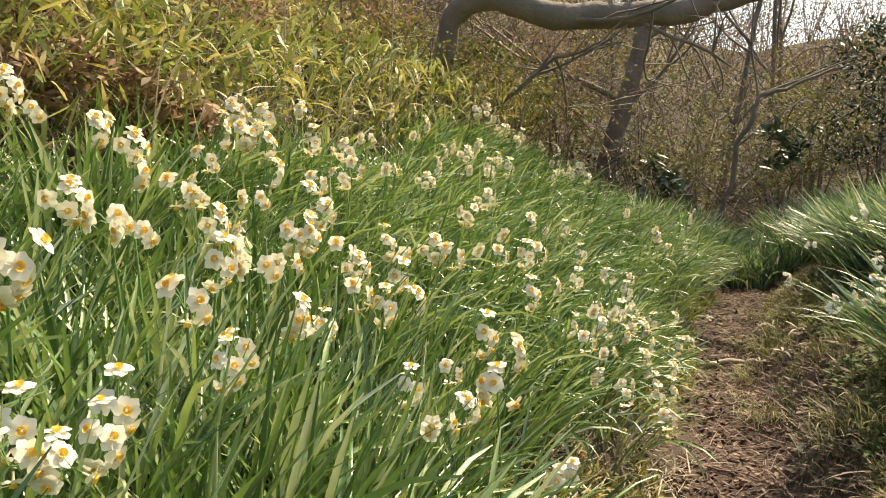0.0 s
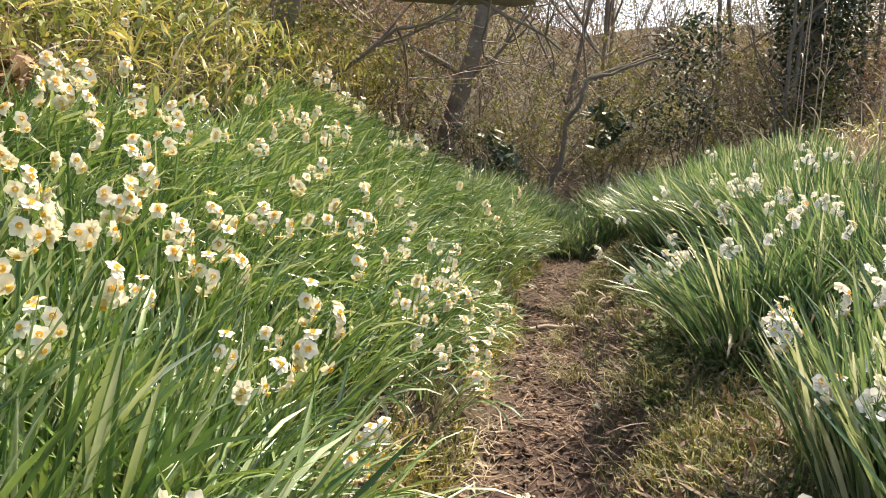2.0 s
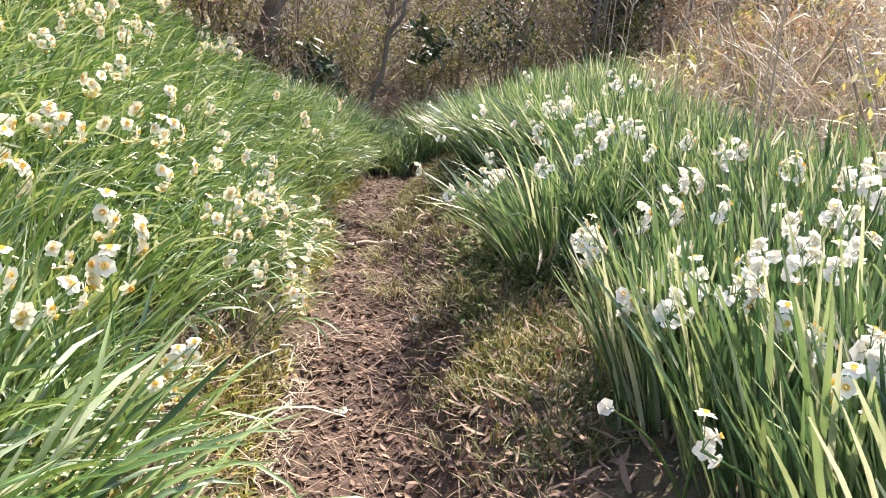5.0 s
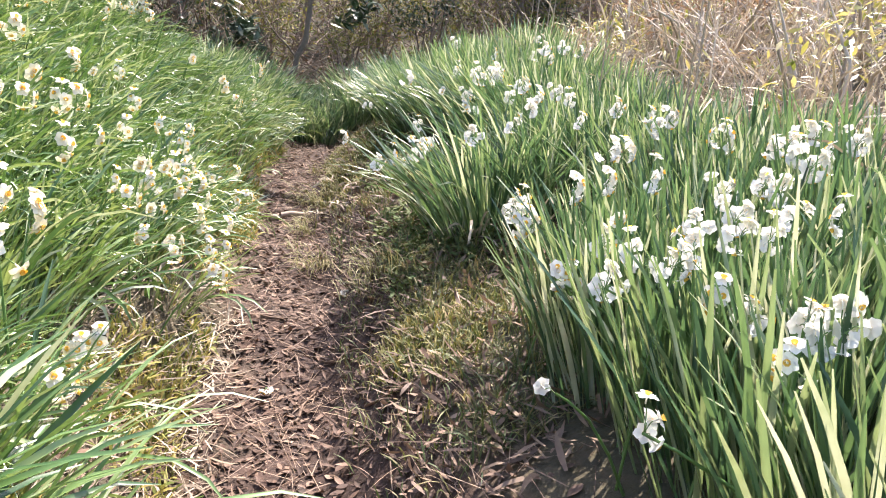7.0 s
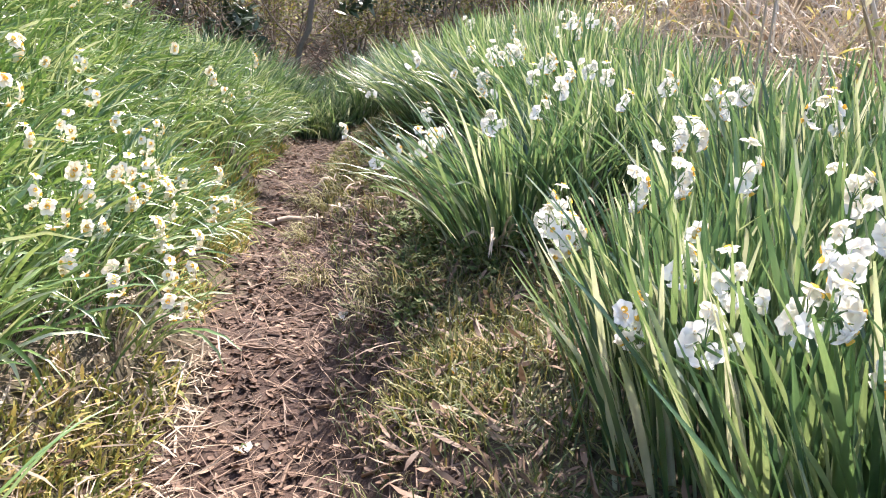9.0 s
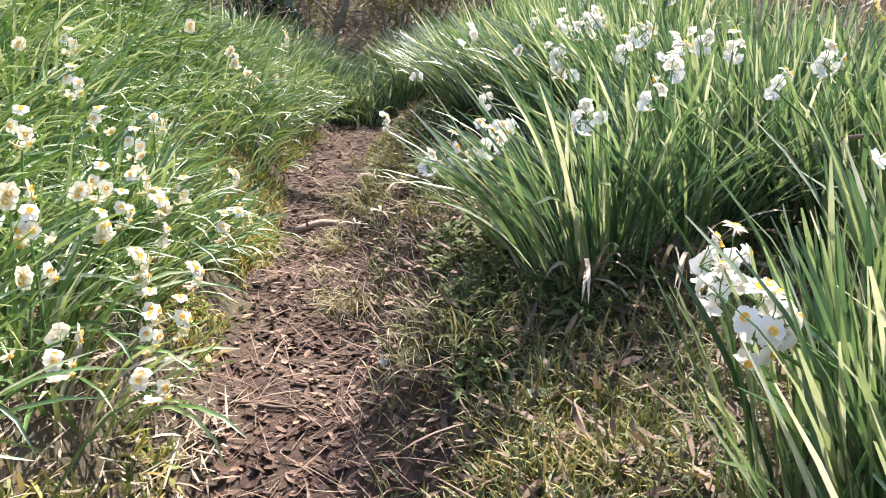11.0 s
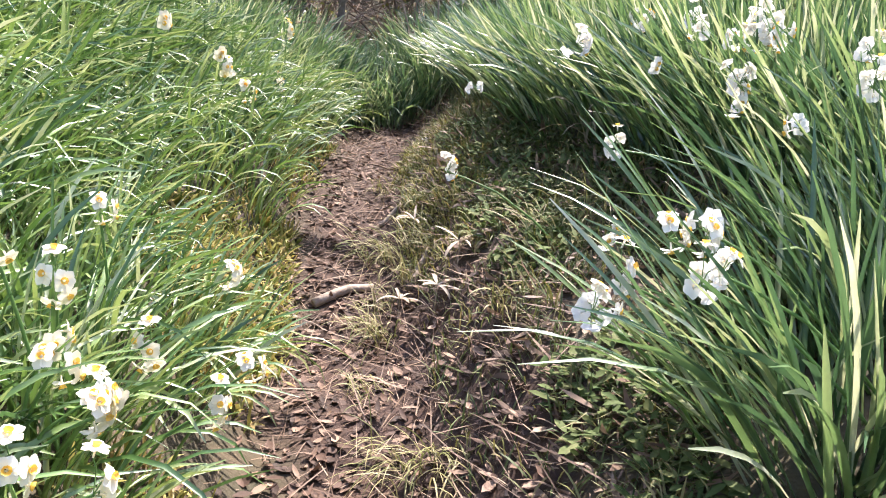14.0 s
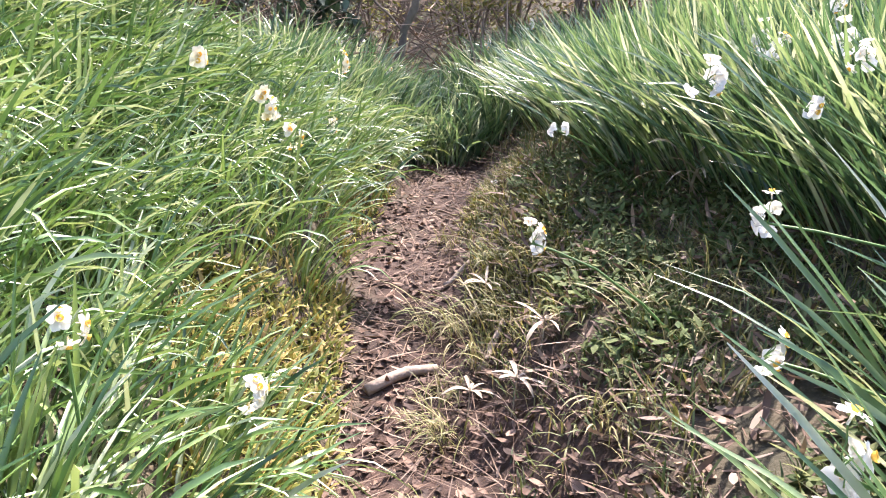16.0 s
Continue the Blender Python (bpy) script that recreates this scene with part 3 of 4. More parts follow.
EDGE_BANK = [
    (0.84, 4.96), (0.84, 4.38), (0.90, 3.97), (1.10, 4.31), (1.00, 3.95), (0.99, 3.79), (1.14, 3.98), (1.40, 4.48), (0.83, 3.49), (0.88, 3.57),
    (1.05, 3.80), (1.25, 3.92), (0.93, 3.56), (1.03, 3.62), (0.87, 3.42), (0.95, 3.41), (0.95, 3.36), (0.96, 3.27), (0.95, 3.18), (1.03, 3.26),
    (1.35, 4.05), (1.71, 5.97), (2.05, 6.41), (0.99, 3.84), (1.04, 3.76), (0.70, 3.68), (0.73, 3.10), (0.77, 3.00), (0.76, 2.91), (0.93, 2.97),
    (0.67, 4.65), (0.57, 3.01), (0.72, 3.20), (0.65, 2.87), (0.57, 3.44), (0.62, 2.97), (1.10, 3.49),
]
NEAR_BANK = [
    (-0.33, 1.62), (-0.32, 1.52), (0.01, 1.77), (0.10, 2.19), (0.14, 1.79), (0.08, 1.61), (-0.47, 1.08), (-0.44, 1.01), (-0.40, 1.22), (-0.38, 1.13),
    (-0.40, 1.05), (0.43, 2.14), (0.32, 1.80), (0.37, 1.98), (0.00, 1.19), (-0.28, 2.10), (-0.24, 2.17),
]
EDGE_BANK = [
    (0.84, 4.96), (0.84, 4.38), (0.90, 3.97), (1.10, 4.31), (1.00, 3.95), (0.99, 3.79), (1.14, 3.98), (1.40, 4.48), (0.83, 3.49), (0.88, 3.57),
    (1.05, 3.80), (1.25, 3.92), (0.93, 3.56), (1.03, 3.62), (0.87, 3.42), (0.95, 3.41), (0.95, 3.36), (0.96, 3.27), (0.95, 3.18), (1.03, 3.26),
    (1.35, 4.05), (1.71, 5.97), (2.05, 6.41), (0.99, 3.84), (1.04, 3.76), (0.70, 3.68), (0.73, 3.10), (0.77, 3.00), (0.76, 2.91), (0.93, 2.97),
    (0.67, 4.65), (0.57, 3.01), (0.72, 3.20), (0.65, 2.87), (0.57, 3.44), (0.62, 2.97), (1.10, 3.49),
]
NEAR_BANK = [
    (-0.33, 1.62), (-0.32, 1.52), (0.01, 1.77), (0.10, 2.19), (0.14, 1.79), (0.08, 1.61), (-0.47, 1.08), (-0.44, 1.01), (-0.40, 1.22), (-0.38, 1.13),
    (-0.40, 1.05), (0.43, 2.14), (0.32, 1.80), (0.37, 1.98), (0.00, 1.19), (-0.28, 2.10), (-0.24, 2.17),
]
EDGE_BANK = [
    (0.84, 4.96), (0.84, 4.38), (0.90, 3.97), (1.10, 4.31), (1.00, 3.95), (0.99, 3.79), (1.14, 3.98), (1.40, 4.48), (0.83, 3.49), (0.88, 3.57),
    (1.05, 3.80), (1.25, 3.92), (0.93, 3.56), (1.03, 3.62), (0.87, 3.42), (0.95, 3.41), (0.95, 3.36), (0.96, 3.27), (0.95, 3.18), (1.03, 3.26),
    (1.35, 4.05), (1.71, 5.97), (2.05, 6.41), (0.99, 3.84), (1.04, 3.76), (0.70, 3.68), (0.73, 3.10), (0.77, 3.00), (0.76, 2.91), (0.93, 2.97),
    (0.67, 4.65), (0.57, 3.01), (0.72, 3.20), (0.65, 2.87), (0.57, 3.44), (0.62, 2.97), (1.10, 3.49),
]
NEAR_BANK = [
    (-0.33, 1.62), (-0.32, 1.52), (0.01, 1.77), (0.10, 2.19), (0.14, 1.79), (0.08, 1.61), (-0.47, 1.08), (-0.44, 1.01), (-0.40, 1.22), (-0.38, 1.13),
    (-0.40, 1.05), (0.43, 2.14), (0.32, 1.80), (0.37, 1.98), (0.00, 1.19), (-0.28, 2.10), (-0.24, 2.17),
]
UPPER_BANK = [
    (-1.32, 2.53), (-1.22, 2.47), (-0.91, 2.54), (-1.03, 2.55), (-0.78, 1.86), (-0.66, 1.78), (-0.59, 1.75), (-0.84, 2.40), (-0.73, 2.40), (-0.75, 2.74),
    (-0.69, 2.46), (-0.77, 3.03), (-0.72, 3.18), (-0.82, 3.40), (-0.73, 3.49), (-0.64, 3.21), (-0.68, 4.13), (-0.52, 3.56), (-0.54, 2.89), (-0.56, 2.65),
    (-0.58, 2.31), (-0.44, 2.08), (-0.40, 1.74), (-0.38, 1.46), (-0.60, 1.29), (-1.00, 4.97), (-0.94, 5.33), (-0.74, 5.68), (-0.46, 7.32), (-0.39, 3.66),
    (-0.31, 3.36), (-0.18, 3.67), (-0.35, 3.20), (-0.41, 3.01), (-0.40, 2.86), (-0.34, 2.74), (-0.39, 2.49), (-0.35, 2.53), (-0.35, 2.18), (-0.37, 1.95),
]
FAR_BANK = [
    (-0.47, 6.23), (-0.32, 5.55), (-0.14, 5.40), (-0.07, 5.70), (-0.37, 4.44), (-0.02, 4.20), (-0.26, 2.63), (-0.20, 2.58), (-0.13, 2.87), (-0.08, 2.85),
    (-0.08, 2.63), (-0.18, 2.41), (-0.10, 2.43), (-0.01, 2.55), (-0.24, 1.78), (0.04, 3.13), (0.11, 3.14), (0.22, 3.39), (0.32, 3.44), (0.36, 3.82),
    (0.18, 3.77), (0.31, 4.44), (0.12, 5.55), (0.06, 5.30), (0.33, 5.88), (0.46, 5.79), (0.53, 5.65), (0.89, 6.01), (0.56, 4.41), (0.45, 3.58),
    (0.53, 3.75), (0.42, 3.07), (0.70, 3.22), (0.21, 2.49), (0.30, 2.41), (0.21, 1.93),
]
FAR_RIGHT = [
    (3.63, 5.89), (3.08, 4.67), (3.47, 5.05), (2.94, 4.27), (2.84, 3.80), (3.42, 4.46), (4.01, 5.22), (3.63, 4.45), (3.32, 4.17), (2.54, 3.22),
    (2.76, 3.36), (2.66, 3.12), (2.40, 2.71), (2.70, 2.82), (2.61, 2.52), (2.56, 2.35), (2.44, 2.30), (2.12, 2.12), (2.08, 2.15), (1.90, 1.76),
    (1.72, 1.89), (1.81, 1.85), (4.42, 8.95), (3.59, 4.20), (2.15, 4.70), (2.59, 3.97), (2.46, 3.68), (2.69, 3.68), (2.04, 3.00), (2.80, 3.70),
    (2.70, 3.43), (2.52, 3.22), (2.43, 3.13), (2.24, 2.98), (2.82, 4.21), (2.91, 4.14), (2.98, 4.27), (2.90, 4.17), (2.80, 4.14), (2.84, 4.08),
    (3.15, 5.04), (2.94, 4.48), (3.02, 4.84),
]
MID_RIGHT = [
    (2.40, 1.97), (2.33, 1.87), (2.33, 1.69), (2.39, 1.69), (2.49, 1.71), (2.50, 1.66), (2.35, 1.62), (2.23, 1.48), (2.35, 1.51), (2.49, 1.52),
    (2.05, 1.49), (2.03, 1.43), (1.96, 1.55), (1.80, 1.37), (1.83, 1.23), (1.71, 1.20), (1.84, 1.13), (1.65, 1.24), (1.65, 1.36), (1.55, 1.28),
    (1.49, 1.25),
]
NEAR_RIGHT = [
    (1.83, 1.81), (1.66, 1.68), (1.46, 1.61), (1.47, 1.44), (1.64, 1.55), (1.58, 1.35), (1.51, 1.07), (1.10, 0.92), (1.36, 0.87), (1.46, 0.89),
    (1.50, 0.94), (1.50, 0.88), (1.61, 0.93), (1.55, 1.18), (1.76, 2.25), (1.76, 2.20), (1.69, 2.07), (1.63, 2.02), (1.67, 2.03), (2.08, 3.61),
    (2.14, 3.60), (2.00, 3.45), (2.05, 3.45), (1.96, 3.61),
]

LEAN_LABEL = "white narcissus flower head leaning out over the grass"
for spots, high, face, spread, fine, label in ((UPPER_BANK, 0.58, -0.9, 0.7, False, LEFT_LABEL), (FAR_BANK, 0.52, -0.7, 0.8, False, LEFT_LABEL), (NEAR_BANK, 0.46, -1.2, 0.45, True, LEFT_LABEL),
                                               (EDGE_BANK, 0.47, -0.8, 0.7, True, LEFT_LABEL), (FAR_RIGHT, 0.56, 0.75, 0.9, False, RIGHT_LABEL), (MID_RIGHT, 0.54, 0.6, 0.9, False, RIGHT_LABEL), (NEAR_RIGHT, 0.46, 0.0, 1.2, True, RIGHT_LABEL)):
    for x, y in spots:
        bare = int(field_mask(x, y)) == 0 and x > float(path_x(y))
        flower((x, y, float(land(x, y)) + high), face + rng.normal(0, spread), fine, label, (0.35, -0.2) if bare else ((-0.22, 0.06) if int(field_mask(x, y)) == 0 else None))
for p, off in [((2.416, 4.22, 0.94), (0.55, -0.35)), ((2.635, 4.345, 1.153), (0.4, -0.3)), ((2.608, 5.385, 0.98), (0.5, 0.2)), ((2.47, 4.494, 1.206), (0.5, 0.0)), ((1.84, 3.534, 0.796), (0.3, -0.05)), ((2.126, 3.563, 0.884), (0.2, -0.1)),
               ((2.594, 3.966, 1.086), (0.2, -0.25)), ((2.239, 3.992, 0.756), (0.35, -0.4)), ((3.137, 3.988, 1.451), (0.05, 0.1)), ((1.604, 1.726, 0.703), (0.1, 0.0)), ((1.682, 2.149, 0.83), (0.08, -0.1)), ((1.679, 1.54, 0.811), (0.1, 0.0)),
               ((1.556, 0.99, 0.714), (0.1, 0.0)), ((1.185, 1.248, 0.653), (0.25, 0.0))]:
    flower(p, 0.1 + rng.normal(0, 1.0), True, LEAN_LABEL if p[1] > 3.5 else RIGHT_LABEL, off, p[1] < 1.3)
scatter(26, 0, 2.6, 4.5, 8.2, LEFT_LABEL, -0.6, 0.5, -1, 3)
scatter(12, 2.6, 4.6, 8.2, 9.6, "white narcissus flower head at the path's end", -1.2, 0.6, 2, 5, high=(0.4, 0.5))


# ---- litter and low growth ----
def scatter_points(n, xlo, xhi, ylo, yhi, test, seed):
    r = np.random.default_rng(seed)
    out = np.zeros((0, 2))
    for _ in range(40):
        q = np.stack([r.uniform(xlo, xhi, n), r.uniform(ylo, yhi, n)], 1)
        u = q[:, 0] - path_x(q[:, 1])
        out = np.concatenate([out, q[test(q[:, 0], q[:, 1], u, r)]])
        if len(out) >= n:
            break
    out = out[:n]
    return np.column_stack([out, land(out[:, 0], out[:, 1])]), r


def stuff(name, V, F, mat, label, category):
    return tagged(new(name, mesh_of(name, V, F, mat)), label, category, kind="stuff")


def path_litter():
    on = lambda x, y, u, r: ((np.abs(u) < 0.35 + 0.4 * r.random(len(u)) ** 2) | ((y < 3.0) & (u < 0) & (u > -0.95))) & (field_mask(x, y) == 0)
    p, r = scatter_points(8500, -0.5, 4.6, 0.4, 8.6, on, 11)
    n = len(p)
    p[:, 2] += r.uniform(0.003, 0.010, n)
    V, F = blades(p, r.uniform(0.02, 0.062, n), r.uniform(0.010, 0.028, n), r.uniform(0, 6.28, n), 1.57 + r.normal(-0.10, 0.2, n), r.normal(0, 0.45, n), 3, 0.16, r.normal(0, 0.2, n), 0.2)
    stuff("leaf_litter", V, F, LITTER, "dry brown leaves littering the trodden path", "leaf litter")
    p, r = scatter_points(4200, -0.5, 4.6, 0.4, 8.6, on, 12)
    n = len(p)
    p[:, 2] += r.uniform(0.006, 0.025, n)
    V, F = blades(p, r.uniform(0.05, 0.24, n), r.uniform(0.0018, 0.0045, n), r.normal(1.2, 1.1, n), 1.57 + r.normal(-0.12, 0.12, n), r.normal(0.15, 0.35, n), 4, None, r.normal(0, 0.8, n), 0.8)
    stuff("dry_straw", V, F, STRAW, "pale dry straw and grass stalks lying on the path", "straw")
    on = lambda x, y, u, r: (field_mask(x, y) == 0) & (u > 0.16) & (u < 2.6) & ((u > 0.42) | (r.random(len(u)) < 0.35)) & (soft_noise(x, y, 3.2) + 0.6 * soft_noise(x, y, 9.0) > -0.3) & (y < 8.3)
    p, r = scatter_points(22000, 0.6, 4.6, 1.6, 8.3, on, 13)
    n = len(p)
    V, F = blades(p, r.uniform(0.03, 0.12, n), r.uniform(0.003, 0.006, n), r.uniform(0, 6.28, n), np.abs(r.normal(0.6, 0.4, n)), np.abs(r.normal(0.9, 0.5, n)), 3, None, r.normal(0, 0.5, n), 0.9)
    stuff("short_grass", V, F, GRASS, "short mossy grass on the path's raised shoulder", "grass")
    on = lambda x, y, u, r: (field_mask(x, y) == 0) & (u > 0.38) & (u < 2.0) & (soft_noise(x, y, 4.0, 9) > -0.12)
    p, r = scatter_points(5200, 1.2, 4.6, 2.9, 6.2, on, 15)
    n = len(p)
    p[:, 2] += r.uniform(0.01, 0.06, n)
    V, F = blades(p, r.uniform(0.025, 0.06, n), r.uniform(0.010, 0.022, n), r.uniform(0, 6.28, n), r.uniform(0.7, 1.6, n), r.normal(0.4, 0.3, n), 3, 0.1, r.normal(0, 0.4, n), 0.25)
    stuff("broadleaf_weeds", V, F, WEED_GREEN, "small green weeds in the shaded grass", "weeds")
    on = lambda x, y, u, r: (u < -0.25) & (u > -0.72 - 0.2 * (y < 2.7)) & (r.random(len(u)) < 0.8 - 1.2 * (u > -0.42)) & (soft_noise(x, y, 2.6, 3) > 0.0)
    p, r = scatter_points(5600, -0.6, 3.2, 0.3, 7.5, on, 14)
    n = len(p)
    V, F = blades(p, r.uniform(0.04, 0.11, n), r.uniform(0.005, 0.013, n), r.uniform(0, 6.28, n), np.abs(r.normal(0.6, 0.4, n)), np.abs(r.normal(0.7, 0.5, n)), 3, None, r.normal(0, 0.5, n), 0.5)
    stuff("low_weeds", V, F, WEED, "low yellowing weeds along the path's edge", "weeds")
    on = lambda x, y, u, r: (u < -0.36) & (u > -1.0) & (field_mask(x, y) == 0)
    p, r = scatter_points(2600, 0.8, 2.2, 4.8, 5.9, on, 19)
    n = len(p)
    V, F = blades(p, r.uniform(0.03, 0.10, n), r.uniform(0.006, 0.016, n), r.uniform(0, 6.28, n), np.abs(r.normal(0.7, 0.4, n)), np.abs(r.normal(0.7, 0.5, n)), 3, None, r.normal(0, 0.5, n), 0.4)
    stuff("low_weeds", V, F, WEED, "yellowing weeds in the bay between the clumps", "weeds")


path_litter()


def mossy_turf():
    """Cushions of short yellow-green turf on the raised shoulder."""
    def patch(u, y, cu, cy, ru, ry, r):
        return ((u - cu) / ru) ** 2 + ((y - cy) / ry) ** 2 < 0.55 + 0.6 * r.random(len(u))
    on = lambda x, y, u, r: (patch(u, y, 0.54, 2.5, 0.26, 0.36, r) | patch(u, y, 0.36, 5.55, 0.24, 0.55, r) | patch(u, y, 0.28, 6.6, 0.2, 0.5, r) | patch(u, y, -0.62, 2.75, 0.16, 0.4, r)) & (field_mask(x, y) == 0)
    p, r = scatter_points(8500, 0.3, 3.6, 1.9, 7.2, on, 18)
    n = len(p)
    V, F = blades(p, r.uniform(0.025, 0.085, n), r.uniform(0.003, 0.007, n), r.uniform(0, 6.28, n), np.abs(r.normal(0.7, 0.4, n)), np.abs(r.normal(0.9, 0.5, n)), 3, None, r.normal(0, 0.5, n), 0.9)
    stuff("mossy_turf", V, F, TURF, "yellow-green cushions of short mossy turf", "grass")


mossy_turf()


def grass_tuft(x, y, az, tall, seed, mat=None, count=46):
    r = np.random.default_rng(seed)
    p = np.column_stack([r.normal(0, 0.05, count), r.normal(0, 0.05, count), np.full(count, -0.01)])
    V, F = blades(p, tall * r.uniform(0.5, 1.15, count), r.uniform(0.002, 0.005, count), az + r.normal(0, 0.8, count), np.abs(r.normal(0.5, 0.3, count)), np.abs(r.normal(1.5, 0.5, count)), 6, None, r.normal(0, 0.5, count), 0.9)
    ob = new("grass_tuft", mesh_of("grass_tuft", V, F, mat or TUFT))
    ob.location = (x, y, float(land(x, y)))
    tagged(ob, "thin tuft of half-dry grass arching over the path's edge", "grass", "grass tufts by the path", "stuff")


def dead_sprig(x, y, seed):
    """Bleached bamboo-grass leaves drooping from one short stalk."""
    r = np.random.default_rng(seed)
    ob = new("dead_sprig")
    ob.location = (x, y, float(land(x, y)))
    tagged(ob, "bleached drooping bamboo-grass leaves on a dead sprig", "plant")
    V, F = tubes([[(0, 0, -0.02), (0.01, 0, 0.06), (0.02, 0.01, 0.13)]], [[0.003, 0.0025, 0.002]], 5)
    part("stalk", mesh_of("stalk", V, F, REED), ob)
    for k in range(7):
        V, F = blades([(0.02, 0.01, 0.12)], r.uniform(0.07, 0.13), r.uniform(0.010, 0.016), k * 0.9 + r.normal(0, 0.3), r.uniform(0.9, 1.5), r.uniform(0.6, 1.4), 5, 0.15, r.normal(0, 0.3), 0.3)
        part("leaf", mesh_of("leaf", V, F, REED), ob)


for k, (x, y) in enumerate([(2.26, 5.59), (2.63, 6.31), (1.83, 4.6), (1.78, 4.22), (1.84, 4.11), (2.01, 5.02), (2.13, 5.17), (2.28, 5.23), (2.42, 5.35), (2.54, 5.69), (2.57, 5.39), (2.31, 5.48), (2.01, 4.95), (2.43, 4.96), (2.52, 4.69), (2.7, 4.67), (2.21, 4.4), (1.84, 3.49), (1.76, 3.22), (1.8, 3.08), (1.7, 3.22), (2.0, 3.15)]):
    grass_tuft(x, y, 3.4 + 0.9 * math.sin(2.1 * k), 0.20 + 0.06 * math.cos(1.7 * k), 1100 + k)
for k, (x, y) in enumerate([(2.31, 4.93), (2.18, 4.85), (2.09, 4.98), (2.39, 5.51)]):
    dead_sprig(x, y, 1200 + k)


def loose_straw():
    on = lambda x, y, u, r: (u > -1.0) & (u < -0.3) & (r.random(len(u)) < 0.9)
    p, r = scatter_points(2200, -0.5, 1.8, 0.8, 3.6, on, 16)
    n = len(p)
    p[:, 2] += r.uniform(0.008, 0.04, n)
    V, F = blades(p, r.uniform(0.05, 0.16, n), r.uniform(0.003, 0.009, n), r.uniform(0, 6.28, n), 1.57 + r.normal(-0.15, 0.2, n), r.normal(0, 0.5, n), 3, None, r.normal(0, 0.8, n), 0.8)
    stuff("dry_straw", V, F, REED, "pale dead narcissus leaves and straw under the bank", "straw")
    on = lambda x, y, u, r: (field_mask(x, y) == 0) & (u > 0.3) & (u < 2.1)
    p, r = scatter_points(3000, 0.9, 4.6, 1.4, 6.6, on, 17)
    n = len(p)
    p[:, 2] += r.uniform(0.006, 0.03, n)
    V, F = blades(p, r.uniform(0.03, 0.12, n), r.uniform(0.004, 0.018, n), r.uniform(0, 6.28, n), 1.57 + r.normal(-0.2, 0.25, n), r.normal(0, 0.6, n), 3, None, r.normal(0, 0.8, n), 0.5)
    stuff("dry_straw", V, F, STRAW, "brown dead leaves and stalks in the shaded grass", "straw")


loose_straw()


def stick(name, pts, r0, r1, mat, label, category="twig", sides=6):
    P = np.array(pts, float)
    base = P[0].copy()
    V, F = tubes([P - base], [np.linspace(r0, r1, len(P))], sides)
    k = len(P) * sides
    caps = [np.array([list(range(sides))[::-1]]), np.array([list(range(k - sides, k))])]
    ob = new(name, mesh_of(name, V, [F, *caps], mat))
    ob.location = base
    return tagged(ob, label, category)


def lying(x, y, az, L, bend=0.15, lift=0.012):
    pts = []
    for s in np.linspace(0, 1, 6):
        px, py = x + L * s * math.cos(az + bend * math.sin(3 * s)), y + L * s * math.sin(az + bend * math.sin(3 * s))
        pts.append((px, py, float(land(px, py)) + lift))
    return pts


for x, y, az, L, r in [(1.15, 2.66, 0.85, 0.23, 0.006), (1.4, 3.0, -1.11, 0.22, 0.006), (1.28, 3.54, -0.42, 0.22, 0.006), (1.17, 3.62, -0.58, 0.38, 0.006), (2.71, 6.8, -1.26, 0.36, 0.006), (1.31, 2.39, -1.29, 0.25, 0.005), (0.96, 2.76, 0.44, 0.17, 0.004)]:
    stick("twig", lying(x, y, az, L), r, r * 0.5, STRAW, "thin pale dry twig lying on the path")
for x, y, az, L, r, label in [(1.86, 5.27, 0.15, 0.27, 0.021, "short thick piece of weathered branch across the path"), (2.23, 5.17, 0.75, 0.22, 0.015, "grey stick lying in the grass at the path's edge"), (2.38, 5.86, 0.15, 0.13, 0.012, "pale stick half buried in the turf")]:
    stick("broken_branch", lying(x, y, az, L, 0.05, 0.02), r, r * 0.8, DEADWOOD, label, "branch", 8)
cane = [(2.55, 2.62, 0.98), (2.95, 2.5, 1.02), (3.4, 2.35, 0.98), (3.9, 2.1, 0.86), (4.3, 1.9, 0.7)]
stick("bent_cane", cane, 0.006, 0.005, TWIG, "thin dark cane bent over the narcissus", "cane")


def fallen(x, y, turn):
    ob = new("fallen_flower", UMBELS[3][2][PETAL])
    ob.matrix_world = pose(x, y, float(land(x, y)) + 0.02, 0, 70, turn) @ Matrix.Scale(0.8, 4)
    tagged(ob, "fallen white narcissus bloom lying on the path", "flower", "fallen blooms")


for x, y, turn in [(2.98, 6.59, 40), (1.69, 3.5, 160), (1.62, 2.4, 250), (1.12, 2.9, 300), (1.8, 2.75, 20)]:
    fallen(x, y, turn)


def withered_clump(x, y, lean, seed):
    r = np.random.default_rng(seed)
    n = 7
    ob = new("withered_narcissus")
    ob.location = (x, y, float(land(x, y)))
    tagged(ob, "withered tan narcissus leaves bent over at the clump's foot", "plant")
    for _ in range(n):
        V, F = blades([(r.normal(0, 0.03), r.normal(0, 0.03), -0.02)], r.uniform(0.3, 0.5), r.uniform(0.008, 0.014), lean + r.normal(0, 0.7), abs(r.normal(0.4, 0.2)), r.uniform(1.2, 2.4), 7, 0.2, r.normal(0, 0.6), 0.8)
        part("leaf", mesh_of("leaf", V, F, REED), ob)


for k, (x, y, lean) in enumerate([(2.15, 3.1, -2.4), (2.4, 2.95, -1.8), (3.2, 5.3, -2.5), (0.75, 3.2, 0.2)]):
    withered_clump(x, y, lean, 990 + k)


